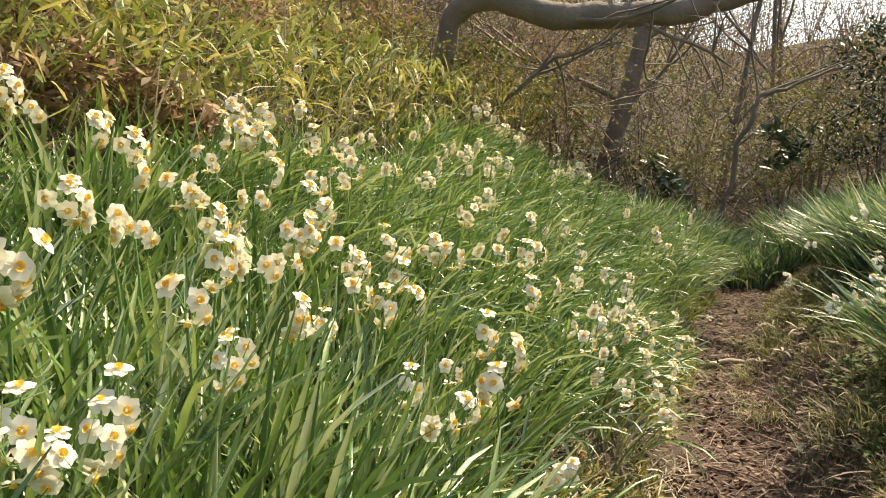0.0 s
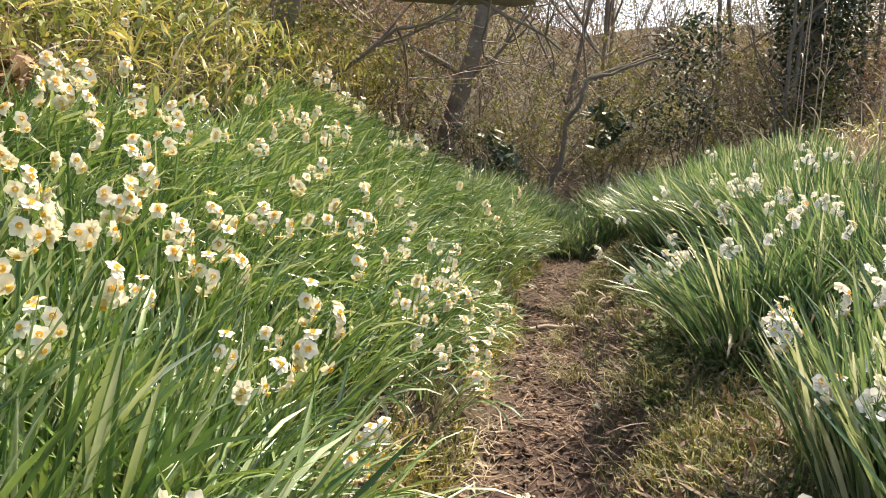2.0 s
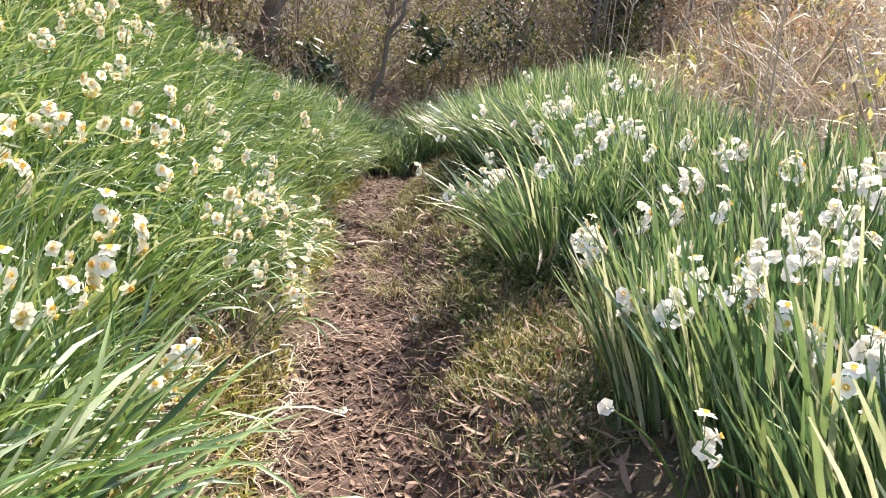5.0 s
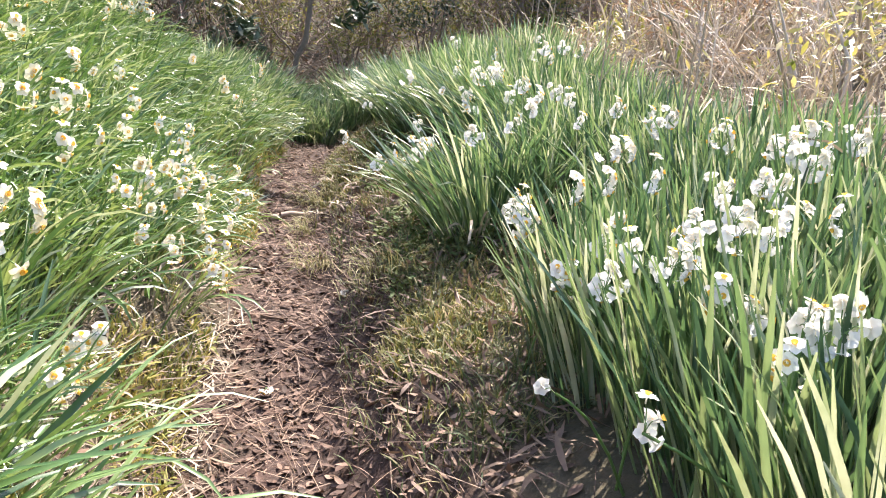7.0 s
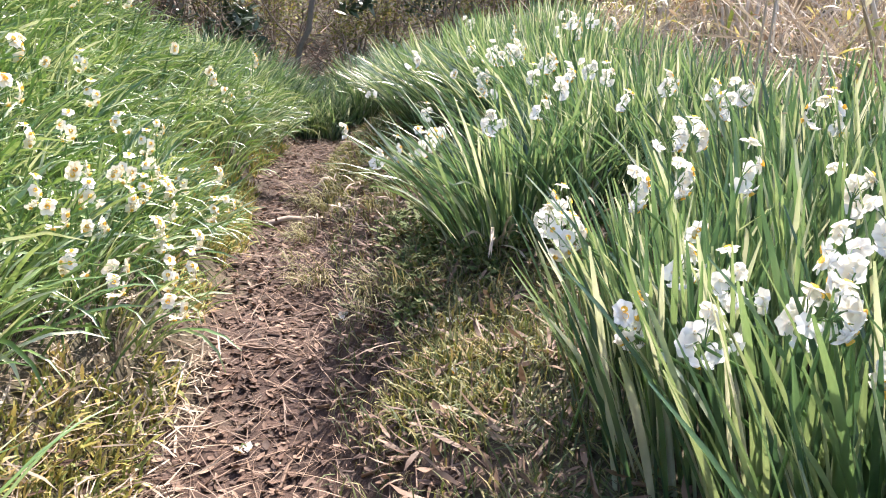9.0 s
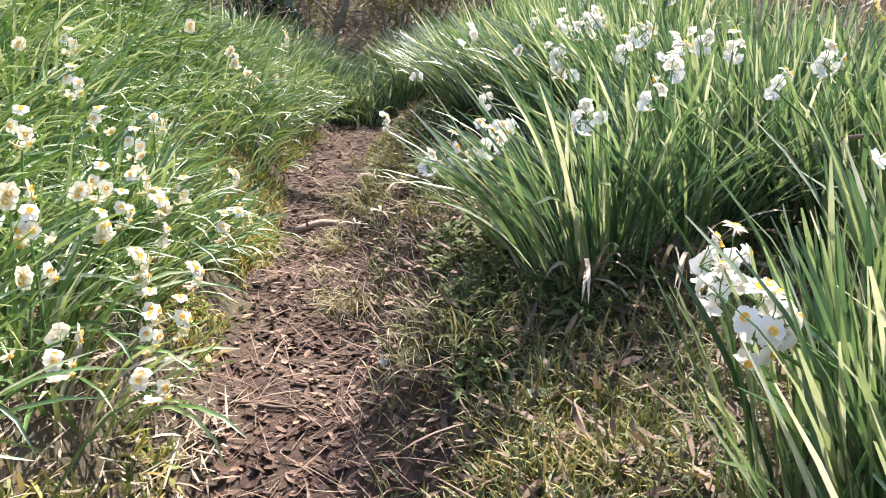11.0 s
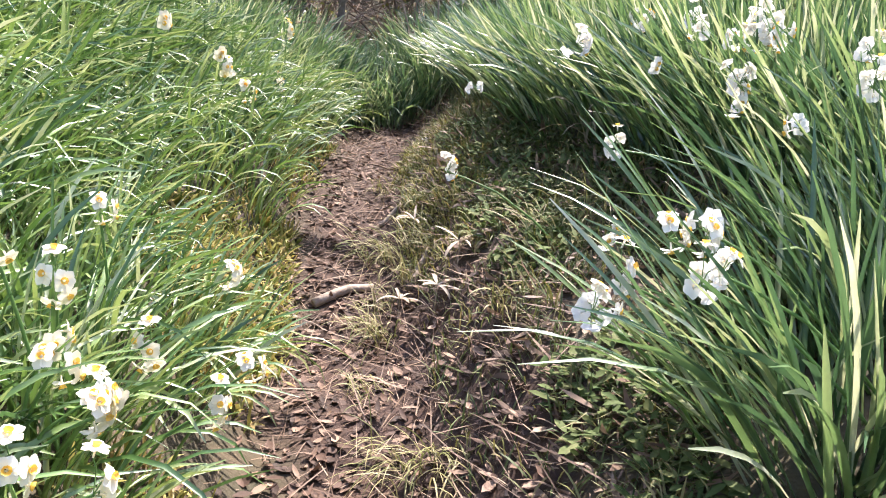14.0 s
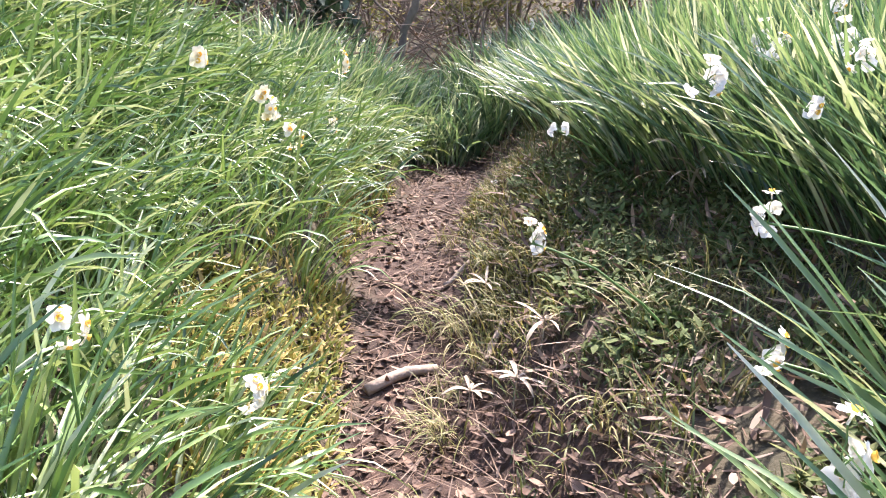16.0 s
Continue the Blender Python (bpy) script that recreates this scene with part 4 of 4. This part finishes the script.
# ---- trees, shrubs and reeds ----
def crown(r, centre, radii, count, leaf, wide, clusters=None, shell=0.5):
    """Leaves in uneven clusters inside an ellipsoid."""
    k = clusters or max(6, count // 26)
    d = r.normal(0, 1, (k, 3))
    d /= np.linalg.norm(d, axis=1, keepdims=True)
    c = d * (shell + (1 - shell) * r.random((k, 1))) * np.asarray(radii)
    pick = r.integers(0, k, count)
    p = c[pick] + r.normal(0, 0.16, (count, 3)) * np.asarray(radii) + np.asarray(centre)
    return blades(p, leaf * r.uniform(0.6, 1.3, count), wide * r.uniform(0.7, 1.3, count), r.uniform(0, 6.28, count), r.uniform(0.5, 2.3, count), r.normal(0.3, 0.4, count), 2, None, r.normal(0, 0.7, count), 0.3, tip=0.1)


def limbs_of(r, start, way, length, r0, depth, out, wig=0.25, split=3):
    """Recursive bare branching: polylines of six points, gathered by depth."""
    k = 6
    p, d = Vector(start), Vector(way).normalized()
    pts = [tuple(p)]
    for _ in range(k - 1):
        d = (d + Vector(r.normal(0, wig, 3)) * 0.6 + Vector((0, 0, 0.03))).normalized()
        p = p + d * (length / (k - 1))
        pts.append(tuple(p))
    out.setdefault(depth, []).append((pts, list(np.linspace(r0, r0 * 0.45, k))))
    if depth > 0:
        for q in range(split + (depth > 1)):
            at = int(r.integers(2, k))
            nd = (d + Vector(r.normal(0, 0.75, 3))).normalized()
            limbs_of(r, pts[at], nd, length * r.uniform(0.45, 0.75), r0 * 0.5, depth - 1, out, wig, split)


def tree(name, trunk_pts, radii, label, seed, bark, boughs, leaf=None):
    """A tree with a trunk along the points; boughs: (point index, direction, length, radius, depth)."""
    r = np.random.default_rng(seed)
    base = np.array(trunk_pts[0], float)
    P = np.array(trunk_pts, float) - base
    t = np.linspace(0, 1, len(P))
    s = np.linspace(0, 1, 4 * len(P))
    Q = np.stack([np.interp(s, t, P[:, a]) for a in range(3)], 1)
    for _ in range(2):
        Q[1:-1] = 0.25 * Q[:-2] + 0.5 * Q[1:-1] + 0.25 * Q[2:]
    Q[1:-1] += r.normal(0, 0.012, (len(Q) - 2, 3))
    V, F = tubes([Q], [np.interp(s, t, radii) * r.uniform(0.92, 1.08, len(Q))], 12)
    ob = new(name, mesh_of("trunk", V, F, bark))
    ob.location = base
    tagged(ob, label, "tree")
    out = {}
    for at, way, L, rad, depth in boughs:
        local = {}
        limbs_of(r, P[at], way, L, rad, depth, local)
        top = local.pop(depth)
        V, F = tubes([q[0] for q in top], [q[1] for q in top], 7)
        part("limb", mesh_of("limb", V, F, bark), ob)
        for d, items in local.items():
            out.setdefault(0, []).extend(items)
    if out:
        V, F = tubes([q[0] for q in out[0]], [q[1] for q in out[0]], 4)
        tagged(part("twig", mesh_of("twig", V, F, TWIG if bark is BARK else bark), ob, "thin bare twigs"), kind="stuff")
    if leaf:
        mat, count, size, wide, centre, rad = leaf
        V, F = crown(r, np.array(centre) - base, rad, count, size, wide)
        part("crown", mesh_of("crown", V, F, mat), ob)
    return ob


tree("leaning_tree", [(2.2, 10.9, 1.3), (2.3, 10.8, 1.8), (2.52, 10.65, 2.7), (2.72, 10.5, 3.5), (2.8, 10.4, 4.6), (3.1, 10.2, 6.2)], [0.18, 0.145, 0.125, 0.115, 0.10, 0.06],
     "leaning tree with a dark rough trunk in the thicket", 21, BARK,
     [(2, (-0.8, -0.3, 0.5), 1.6, 0.05, 2), (3, (0.9, -0.2, 0.5), 1.8, 0.05, 2), (4, (-0.5, -0.5, 0.6), 1.8, 0.05, 2), (2, (0.6, -0.4, 0.2), 1.2, 0.035, 2)])
tree("overhanging_tree", [(0.1, 8.6, 1.5), (0.22, 8.5, 2.1), (0.02, 8.4, 2.7), (0.1, 8.25, 3.3), (0.55, 8.0, 3.45), (1.1, 7.85, 3.16), (1.9, 7.7, 3.13), (2.7, 7.55, 3.22), (3.4, 7.35, 3.36), (4.2, 7.1, 3.65)], [0.15, 0.12, 0.11, 0.12, 0.14, 0.14, 0.13, 0.115, 0.09, 0.05],
     "tree with a thick grey bough stretching over the path", 22, PALEBARK,
     [(5, (0.9, -0.3, -0.35), 1.4, 0.03, 2), (6, (0.6, -0.2, -0.5), 1.1, 0.025, 2), (1, (0.7, -0.6, 0.2), 1.4, 0.035, 2), (2, (0.5, -0.3, -0.3), 1.2, 0.03, 2), (2, (-0.6, -0.4, 0.2), 1.2, 0.03, 2), (6, (0.3, 0.2, 0.9), 1.4, 0.04, 2)])
tree("thin_tree", [(3.42, 9.6, 0.7), (3.5, 9.6, 1.3), (3.62, 9.5, 1.55), (3.6, 9.5, 1.95), (3.8, 9.4, 2.35), (3.85, 9.4, 2.6), (4.3, 9.3, 2.72), (4.9, 9.2, 2.95)], [0.045, 0.036, 0.034, 0.032, 0.03, 0.026, 0.02, 0.01],
     "thin crooked tree with dark bare branches", 23, BARK, [(5, (0.9, -0.1, 0.5), 1.6, 0.016, 2), (5, (-0.3, 0, 0.9), 1.3, 0.015, 2), (3, (0.6, 0, 0.5), 1.2, 0.014, 2), (1, (-0.7, 0, 0.6), 0.9, 0.012, 2)])
tree("evergreen_tree", [(7.7, 10.2, 1.2), (7.75, 10.25, 2.2), (7.8, 10.3, 3.8), (7.9, 10.4, 6.6)], [0.12, 0.10, 0.09, 0.05],
     "dark evergreen tree with a dense narrow crown", 24, PALEBARK, [(1, (0.4, 0.1, 0.8), 1.3, 0.03, 1), (2, (-0.5, 0.1, 0.7), 1.3, 0.03, 1)],
     (GLOSSY, 9500, 0.10, 0.05, (7.85, 10.35, 4.2), (0.75, 0.75, 2.4)))
for x, y in ((7.15, 9.9), (6.9, 9.7)):
    tree("pale_trunk_tree", [(x, y, 1.2), (x + 0.05, y, 2.2), (x + 0.15, y + 0.1, 3.4), (x + 0.3, y + 0.2, 5.2)], [0.034, 0.03, 0.026, 0.014],
         "slender pale-barked bare tree at the wood's edge", int(x * 100), PALEBARK, [(2, (0.5, -0.2, 0.7), 1.6, 0.02, 2), (1, (-0.6, -0.2, 0.6), 1.4, 0.02, 2)])


def shrub(name, x, y, size, count, leaf, wide, mat, label, seed, stems=7, lift=0.45, shell=0.5, clusters=None, wood=None):
    r = np.random.default_rng(seed)
    z = float(land(x, y))
    P = []
    for k in range(stems):
        a = r.uniform(0, 6.28)
        e = np.array([math.cos(a) * size[0] * 0.75, math.sin(a) * size[1] * 0.75, size[2] * r.uniform(0.9, 1.7) + lift * 0.5])
        b = np.array([math.cos(a) * 0.06, math.sin(a) * 0.06, -0.05])
        mid = b * 0.5 + e * 0.5 + r.normal(0, 0.06, 3) + np.array([0, 0, 0.1])
        P.append([tuple(b), tuple(0.5 * (b + mid)), tuple(mid), tuple(0.5 * (mid + e)), tuple(e)])
    V, F = tubes(P, [[0.016, 0.013, 0.011, 0.008, 0.004]] * stems, 5)
    ob = new(name, mesh_of("stems", V, F, wood or TWIG))
    ob.location = (x, y, z)
    tagged(ob, label, "shrub")
    V, F = crown(r, (0, 0, lift + size[2] * 0.75), size, count, leaf, wide, clusters, shell)
    part("foliage", mesh_of("foliage", V, F, mat), ob)
    return ob


shrub("glossy_shrub", 2.8, 9.5, (0.42, 0.4, 0.42), 460, 0.13, 0.05, GLOSSY, "low evergreen shrub with dark glossy leaves", 31, lift=0.36, shell=0.2)
shrub("glossy_sapling", 3.95, 8.95, (0.30, 0.28, 0.28), 170, 0.15, 0.055, GLOSSY, "small sapling with large dull evergreen leaves", 32, 3, lift=1.1, shell=0.2)
shrub("glossy_shrub", 2.1, 10.2, (0.5, 0.4, 0.4), 420, 0.09, 0.04, GLOSSY, "dark evergreen shrub at the foot of the leaning tree", 33, lift=0.1)
shrub("evergreen_shrub", 5.2, 9.6, (0.6, 0.5, 0.45), 900, 0.07, 0.032, GLOSSY, "evergreen shrub with small shiny leaves", 34, lift=0.9)
shrub("evergreen_shrub", 5.6, 9.9, (0.5, 0.5, 0.6), 800, 0.09, 0.04, GLOSSY, "taller evergreen shrub with shiny leaves", 35, lift=1.6)


for k, (x, y, s) in enumerate([(-0.35, 7.7, 0.5), (0.35, 8.0, 0.55), (0.9, 8.8, 0.6), (-1.0, 8.2, 0.7), (1.5, 9.7, 0.6), (4.6, 10.6, 0.6), (5.4, 11.2, 0.8), (2.9, 11.4, 0.6), (6.2, 10.2, 0.6), (7.6, 10.6, 0.8)]):
    shrub("olive_shrub", x, y, (s, s, s * 0.95), 1100, 0.055, 0.028, OLIVE, "olive-green leafy shrub at the edge of the thicket", 970 + k, 8, 0.35, 0.4)


def thicket():
    r = np.random.default_rng(51)
    k = 0
    spots = []
    for _ in range(2200):
        x, y = r.uniform(-7, 20), r.uniform(8.6, 27)
        u = x - float(path_x(min(y, 10)))
        if y < 9.9 and -1.2 < u < 2.0:
            continue
        if all((x - a) ** 2 + (y - b) ** 2 > 1.0 for a, b in spots):
            spots.append((x, y))
    for x, y in spots[:185]:
        s = r.uniform(0.55, 1.0) * (1 + 0.1 * (y - 9))
        green = r.random() < 0.62
        shrub("thicket_shrub" if green else "withered_shrub", x, y, (0.7 * s, 0.6 * s, 0.75 * s), 850 if y < 13 else 430, 0.06 * (1 + 0.04 * (y - 9)), 0.03 * (1 + 0.04 * (y - 9)), OLIVE if green else BROWNLEAF,
              "olive-green leafy shrub in the tangled thicket" if green else "half-bare shrub with withered brown leaves", 600 + k, 5, r.uniform(0.2, 0.9))
        k += 1
    n = 7500
    x, y = r.uniform(-7, 17, n), 8.7 + 12 * r.random(n) ** 1.6
    u = x - path_x(np.minimum(y, 10))
    ok = ~((y < 9.8) & (u > -1.1) & (u < 1.9))
    x, y = x[ok], y[ok]
    n = len(x)
    z = land(x, y)
    base = np.column_stack([x, y, z + r.uniform(0, 1.6, n) * (r.random(n) < 0.6)])
    L = r.uniform(0.5, 1.9, n)
    d = np.column_stack([r.normal(0, 0.8, n), r.normal(0, 0.5, n), np.abs(r.normal(0.45, 0.4, n))])
    d /= np.linalg.norm(d, axis=1, keepdims=True)
    P = np.stack([base + d * (L * s)[:, None] + r.normal(0, 0.05, (n, 3)) * L[:, None] * (s > 0) for s in (0, 0.35, 0.7, 1.0)], 1)
    R = np.outer(r.uniform(0.003, 0.009, n) * (1 + 0.05 * (y - 9)), [1, 0.8, 0.55, 0.25])
    V, F = tubes(P, R, 3)
    stuff("twig_thicket", V, F, TWIG, "tangle of bare brown twigs at the wood's edge", "undergrowth")
    for mat, n, label in ((OLIVE, 24000, "scattered olive-green leaves of the undergrowth"), (BROWNLEAF, 7000, "scattered withered leaves of the undergrowth")):
        x, y = r.uniform(-6, 13, n), 9.2 + 6 * r.random(n) ** 1.4
        u = x - path_x(np.minimum(y, 10))
        ok = ~((y < 10.0) & (u > -1.4) & (u < 1.9)) & (soft_noise(x, y, 1.1, 3 if mat is OLIVE else 8) > -0.1)
        x, y = x[ok], y[ok]
        n = len(x)
        p = np.column_stack([x, y, land(x, y) + 2.6 * r.random(n) ** 1.5])
        V, F = blades(p, r.uniform(0.04, 0.10, n), r.uniform(0.02, 0.045, n), r.uniform(0, 6.28, n), r.uniform(0.5, 2.3, n), r.normal(0.3, 0.4, n), 2, None, r.normal(0, 0.7, n), 0.3, tip=0.1)
        stuff("undergrowth", V, F, mat, label, "undergrowth")


thicket()


def bare_wood():
    r = np.random.default_rng(57)
    for k, (x, y, h) in enumerate([(1.2, 14.5, 5), (3.4, 15.5, 5.5), (5.0, 14.0, 4.6), (6.4, 15.2, 4.8), (8.0, 13.2, 4.4), (9.4, 14.6, 5.0), (10.6, 12.4, 4.2), (12.2, 13.8, 4.6), (9.0, 10.6, 3.8), (11.2, 10.0, 3.8), (13.0, 11.4, 4.4), (-1.2, 13.2, 4.8), (7.6, 17.5, 6.0), (4.4, 18.5, 6.0)]):
        z, h = float(land(x, y)) - 0.1, 1.3 * h
        tilt = r.normal(0, 0.12, 2)
        pts = [(x + tilt[0] * h * s, y + tilt[1] * h * s, z + h * s) for s in (0, 0.25, 0.5, 0.75, 1.0)]
        boughs = [(int(r.integers(1, 5)), tuple(r.normal(0, 0.6, 2)) + (0.7,), h * 0.42, 0.03, 2) for _ in range(6)]
        tree("bare_tree", pts, [0.055, 0.045, 0.036, 0.028, 0.012], "bare tree with fine grey-brown twigs in the wood", 900 + k, BARK, boughs)


bare_wood()


def dry_bank():
    r = np.random.default_rng(61)
    k = 330
    ty = r.uniform(-0.5, 10, k)
    tx = path_x(ty) + 2.05 + 4.2 * r.random(k) ** 1.3
    taz, tall = r.uniform(0, 6.28, k), r.uniform(0.45, 1.15, k) * (1 - 0.5 * smooth(4.5, 7.0, ty))
    n = 6800
    pick = r.integers(0, k, n)
    x, y = tx[pick] + r.normal(0, 0.09, n), ty[pick] + r.normal(0, 0.09, n)
    p = np.column_stack([x, y, land(x, y)])
    V, F = blades(p, tall[pick] * r.uniform(0.5, 1.15, n), r.uniform(0.004, 0.012, n), taz[pick] + r.normal(0, 0.9, n), np.abs(r.normal(0.25, 0.25, n)), np.abs(r.normal(1.4, 0.7, n)), 5, None, r.normal(0, 0.8, n), 0.8)
    stuff("dry_grass", V, F, REED, "tangled dry straw-coloured grass on the bank", "grass")
    n = 1800
    y = r.uniform(1, 10, n)
    x = path_x(y) + 2.3 + 3 * r.random(n)
    p = np.column_stack([x, y, land(x, y) + r.uniform(0, 0.5, n)])
    V, F = blades(p, r.uniform(0.10, 0.22, n), r.uniform(0.012, 0.025, n), r.uniform(0, 6.28, n), r.uniform(0.4, 1.6, n), r.normal(0.4, 0.4, n), 3, None, r.normal(0, 0.5, n), 0.3)
    stuff("bamboo_grass", V, F, SASA, "patchy bamboo grass among the dry reeds", "grass")


dry_bank()


def reed(x, y, L, az, lean, seed):
    r = np.random.default_rng(seed)
    pts = []
    for s in np.linspace(0, 1, 8):
        pts.append((math.cos(az) * lean * L * s * s, math.sin(az) * lean * L * s * s, L * s - 0.03))
    V, F = tubes([pts], [np.linspace(0.006, 0.003, 8)], 5)
    ob = new("reed", mesh_of("reed_stem", V, F, REED))
    ob.location = (x, y, float(land(x, y)))
    tagged(ob, "tall thin dry reed stem standing in the undergrowth", "reed", "dry reeds")
    k = 5
    p = np.array([pts[int(i)] for i in r.integers(2, 8, k)])
    V, F = blades(p, r.uniform(0.15, 0.35, k), 0.012, r.uniform(0, 6.28, k), r.uniform(0.4, 1.0, k), r.uniform(0.6, 1.6, k), 4, None, 0.0, 0.5)
    part("dry_leaves", mesh_of("dry_leaves", V, F, REED), ob)


for k, (x, y, L, az, lean) in enumerate([(4.9, 5.4, 2.6, 0.6, 0.06), (5.1, 4.6, 2.8, 0.2, 0.05), (5.2, 4.55, 2.5, 1.0, 0.04), (5.6, 7.6, 2.8, 0.3, 0.08), (5.1, 6.6, 2.6, 0.5, 0.08),
                                         (4.27, 5.66, 2.06, 0.4, 0.04), (3.22, 3.55, 1.93, 0.4, 0.04), (2.84, 2.55, 1.21, 0.4, 0.04), (2.84, 2.51, 1.84, 0.4, 0.04), (3.27, 3.46, 0.89, 0.4, 0.04),
                                         (4.7, 6.0, 1.4, 0.8, 0.3), (-0.95, 4.95, 1.9, 0.5, 0.03), (-0.35, 5.9, 2.2, 0.5, 0.05), (5.5, 4.2, 2.4, 0.2, 0.1)]):
    reed(x, y, L, az, lean, 700 + k)


def left_brush():
    r = np.random.default_rng(71)
    n = 16000
    y = r.uniform(0.5, 11, n)
    x = path_x(y) - 2.65 - 4.5 * r.random(n) ** 1.3
    p = np.column_stack([x, y, land(x, y) + r.uniform(0, 0.75, n)])
    V, F = blades(p, r.uniform(0.10, 0.24, n), r.uniform(0.012, 0.028, n), r.uniform(0, 6.28, n), r.uniform(0.2, 1.5, n), r.normal(0.6, 0.4, n), 3, None, r.normal(0, 0.5, n), 0.3)
    stuff("bamboo_grass", V, F, SASA, "sunlit bamboo grass covering the upper slope", "grass")
    n = 2600
    y = r.uniform(2.2, 7.5, n)
    x = path_x(y) - 2.75 - 2.2 * r.random(n)
    p = np.column_stack([x, y, land(x, y) + r.uniform(0.1, 0.8, n)])
    V, F = blades(p, r.uniform(0.14, 0.26, n), r.uniform(0.02, 0.036, n), r.normal(-0.6, 1.3, n), r.uniform(0.5, 1.5, n), r.normal(0.7, 0.4, n), 4, 0.1, r.normal(0, 0.4, n), 0.3)
    stuff("bamboo_grass", V, F, SASA_GREEN, "broad green bamboo-grass leaves with pale undersides", "grass")
    n = 1300
    y = r.uniform(1, 11, n)
    x = path_x(y) - 2.65 - 4.5 * r.random(n) ** 1.3
    p = np.column_stack([x, y, land(x, y)])
    V, F = blades(p, r.uniform(0.4, 1.1, n), r.uniform(0.004, 0.009, n), r.uniform(0, 6.28, n), np.abs(r.normal(0.2, 0.2, n)), np.abs(r.normal(1.0, 0.6, n)), 5, None, r.normal(0, 0.8, n), 0.8)
    stuff("dry_grass", V, F, REED, "dry straw grass on the upper slope", "grass")
    k = 0
    for _ in range(75):
        y = r.uniform(2.5, 11)
        x = float(path_x(y)) - r.uniform(3.1, 8)
        green = r.random() < 0.6
        s = r.uniform(0.5, 0.9)
        shrub("slope_shrub", x, y, (0.6 * s, 0.6 * s, 0.6 * s), 520, 0.06, 0.028, OLIVE if green else BROWNLEAF,
              "sunlit leafy shrub on the upper slope" if green else "withered brown shrub on the upper slope", 800 + k, 6, 0.25)
        k += 1


left_brush()
for k, (x, y, s) in enumerate([(-1.45, 3.45, 0.3), (-1.2, 3.75, 0.28), (-1.75, 3.3, 0.3)]):
    shrub("withered_fern", x, y, (s, s, s * 0.6), 320, 0.09, 0.03, BROWNLEAF, "reddish-brown withered fern above the narcissus", 985 + k, 6, 0.2)


def dry_tuft(x, y, seed):
    r = np.random.default_rng(seed)
    n = 60
    p = np.column_stack([r.normal(0, 0.05, n), r.normal(0, 0.05, n), np.full(n, -0.02)])
    V, F = blades(p, r.uniform(0.4, 0.8, n), r.uniform(0.005, 0.012, n), r.uniform(0, 6.28, n), np.abs(r.normal(0.2, 0.2, n)), np.abs(r.normal(1.3, 0.6, n)), 6, None, r.normal(0, 0.6, n), 0.8)
    ob = new("dry_grass_tuft", mesh_of("dry_grass_tuft", V, F, REED))
    ob.location = (x, y, float(land(x, y)))
    tagged(ob, "tuft of bleached dry grass on the upper slope", "grass", "dry tufts", "stuff")


for k, (x, y) in enumerate([(-1.25, 4.7), (-1.05, 5.2), (-1.6, 4.4), (-0.5, 6.6), (-2.2, 4.0)]):
    dry_tuft(x, y, 995 + k)


def bank_scrub():
    r = np.random.default_rng(81)
    for k in range(26):
        y = r.uniform(1.5, 10)
        x = float(path_x(y)) + r.uniform(2.6, 6.2)
        s = r.uniform(0.35, 0.6)
        green = r.random() < 0.35
        shrub("bank_shrub", x, y, (s, s, 0.8 * s), 260, 0.075, 0.022, SASA if green else BROWNLEAF,
              "patch of yellow-green bamboo grass on the dry bank" if green else "withered twiggy shrub on the dry bank", 950 + k, 12, 0.2, wood=REED)


bank_scrub()
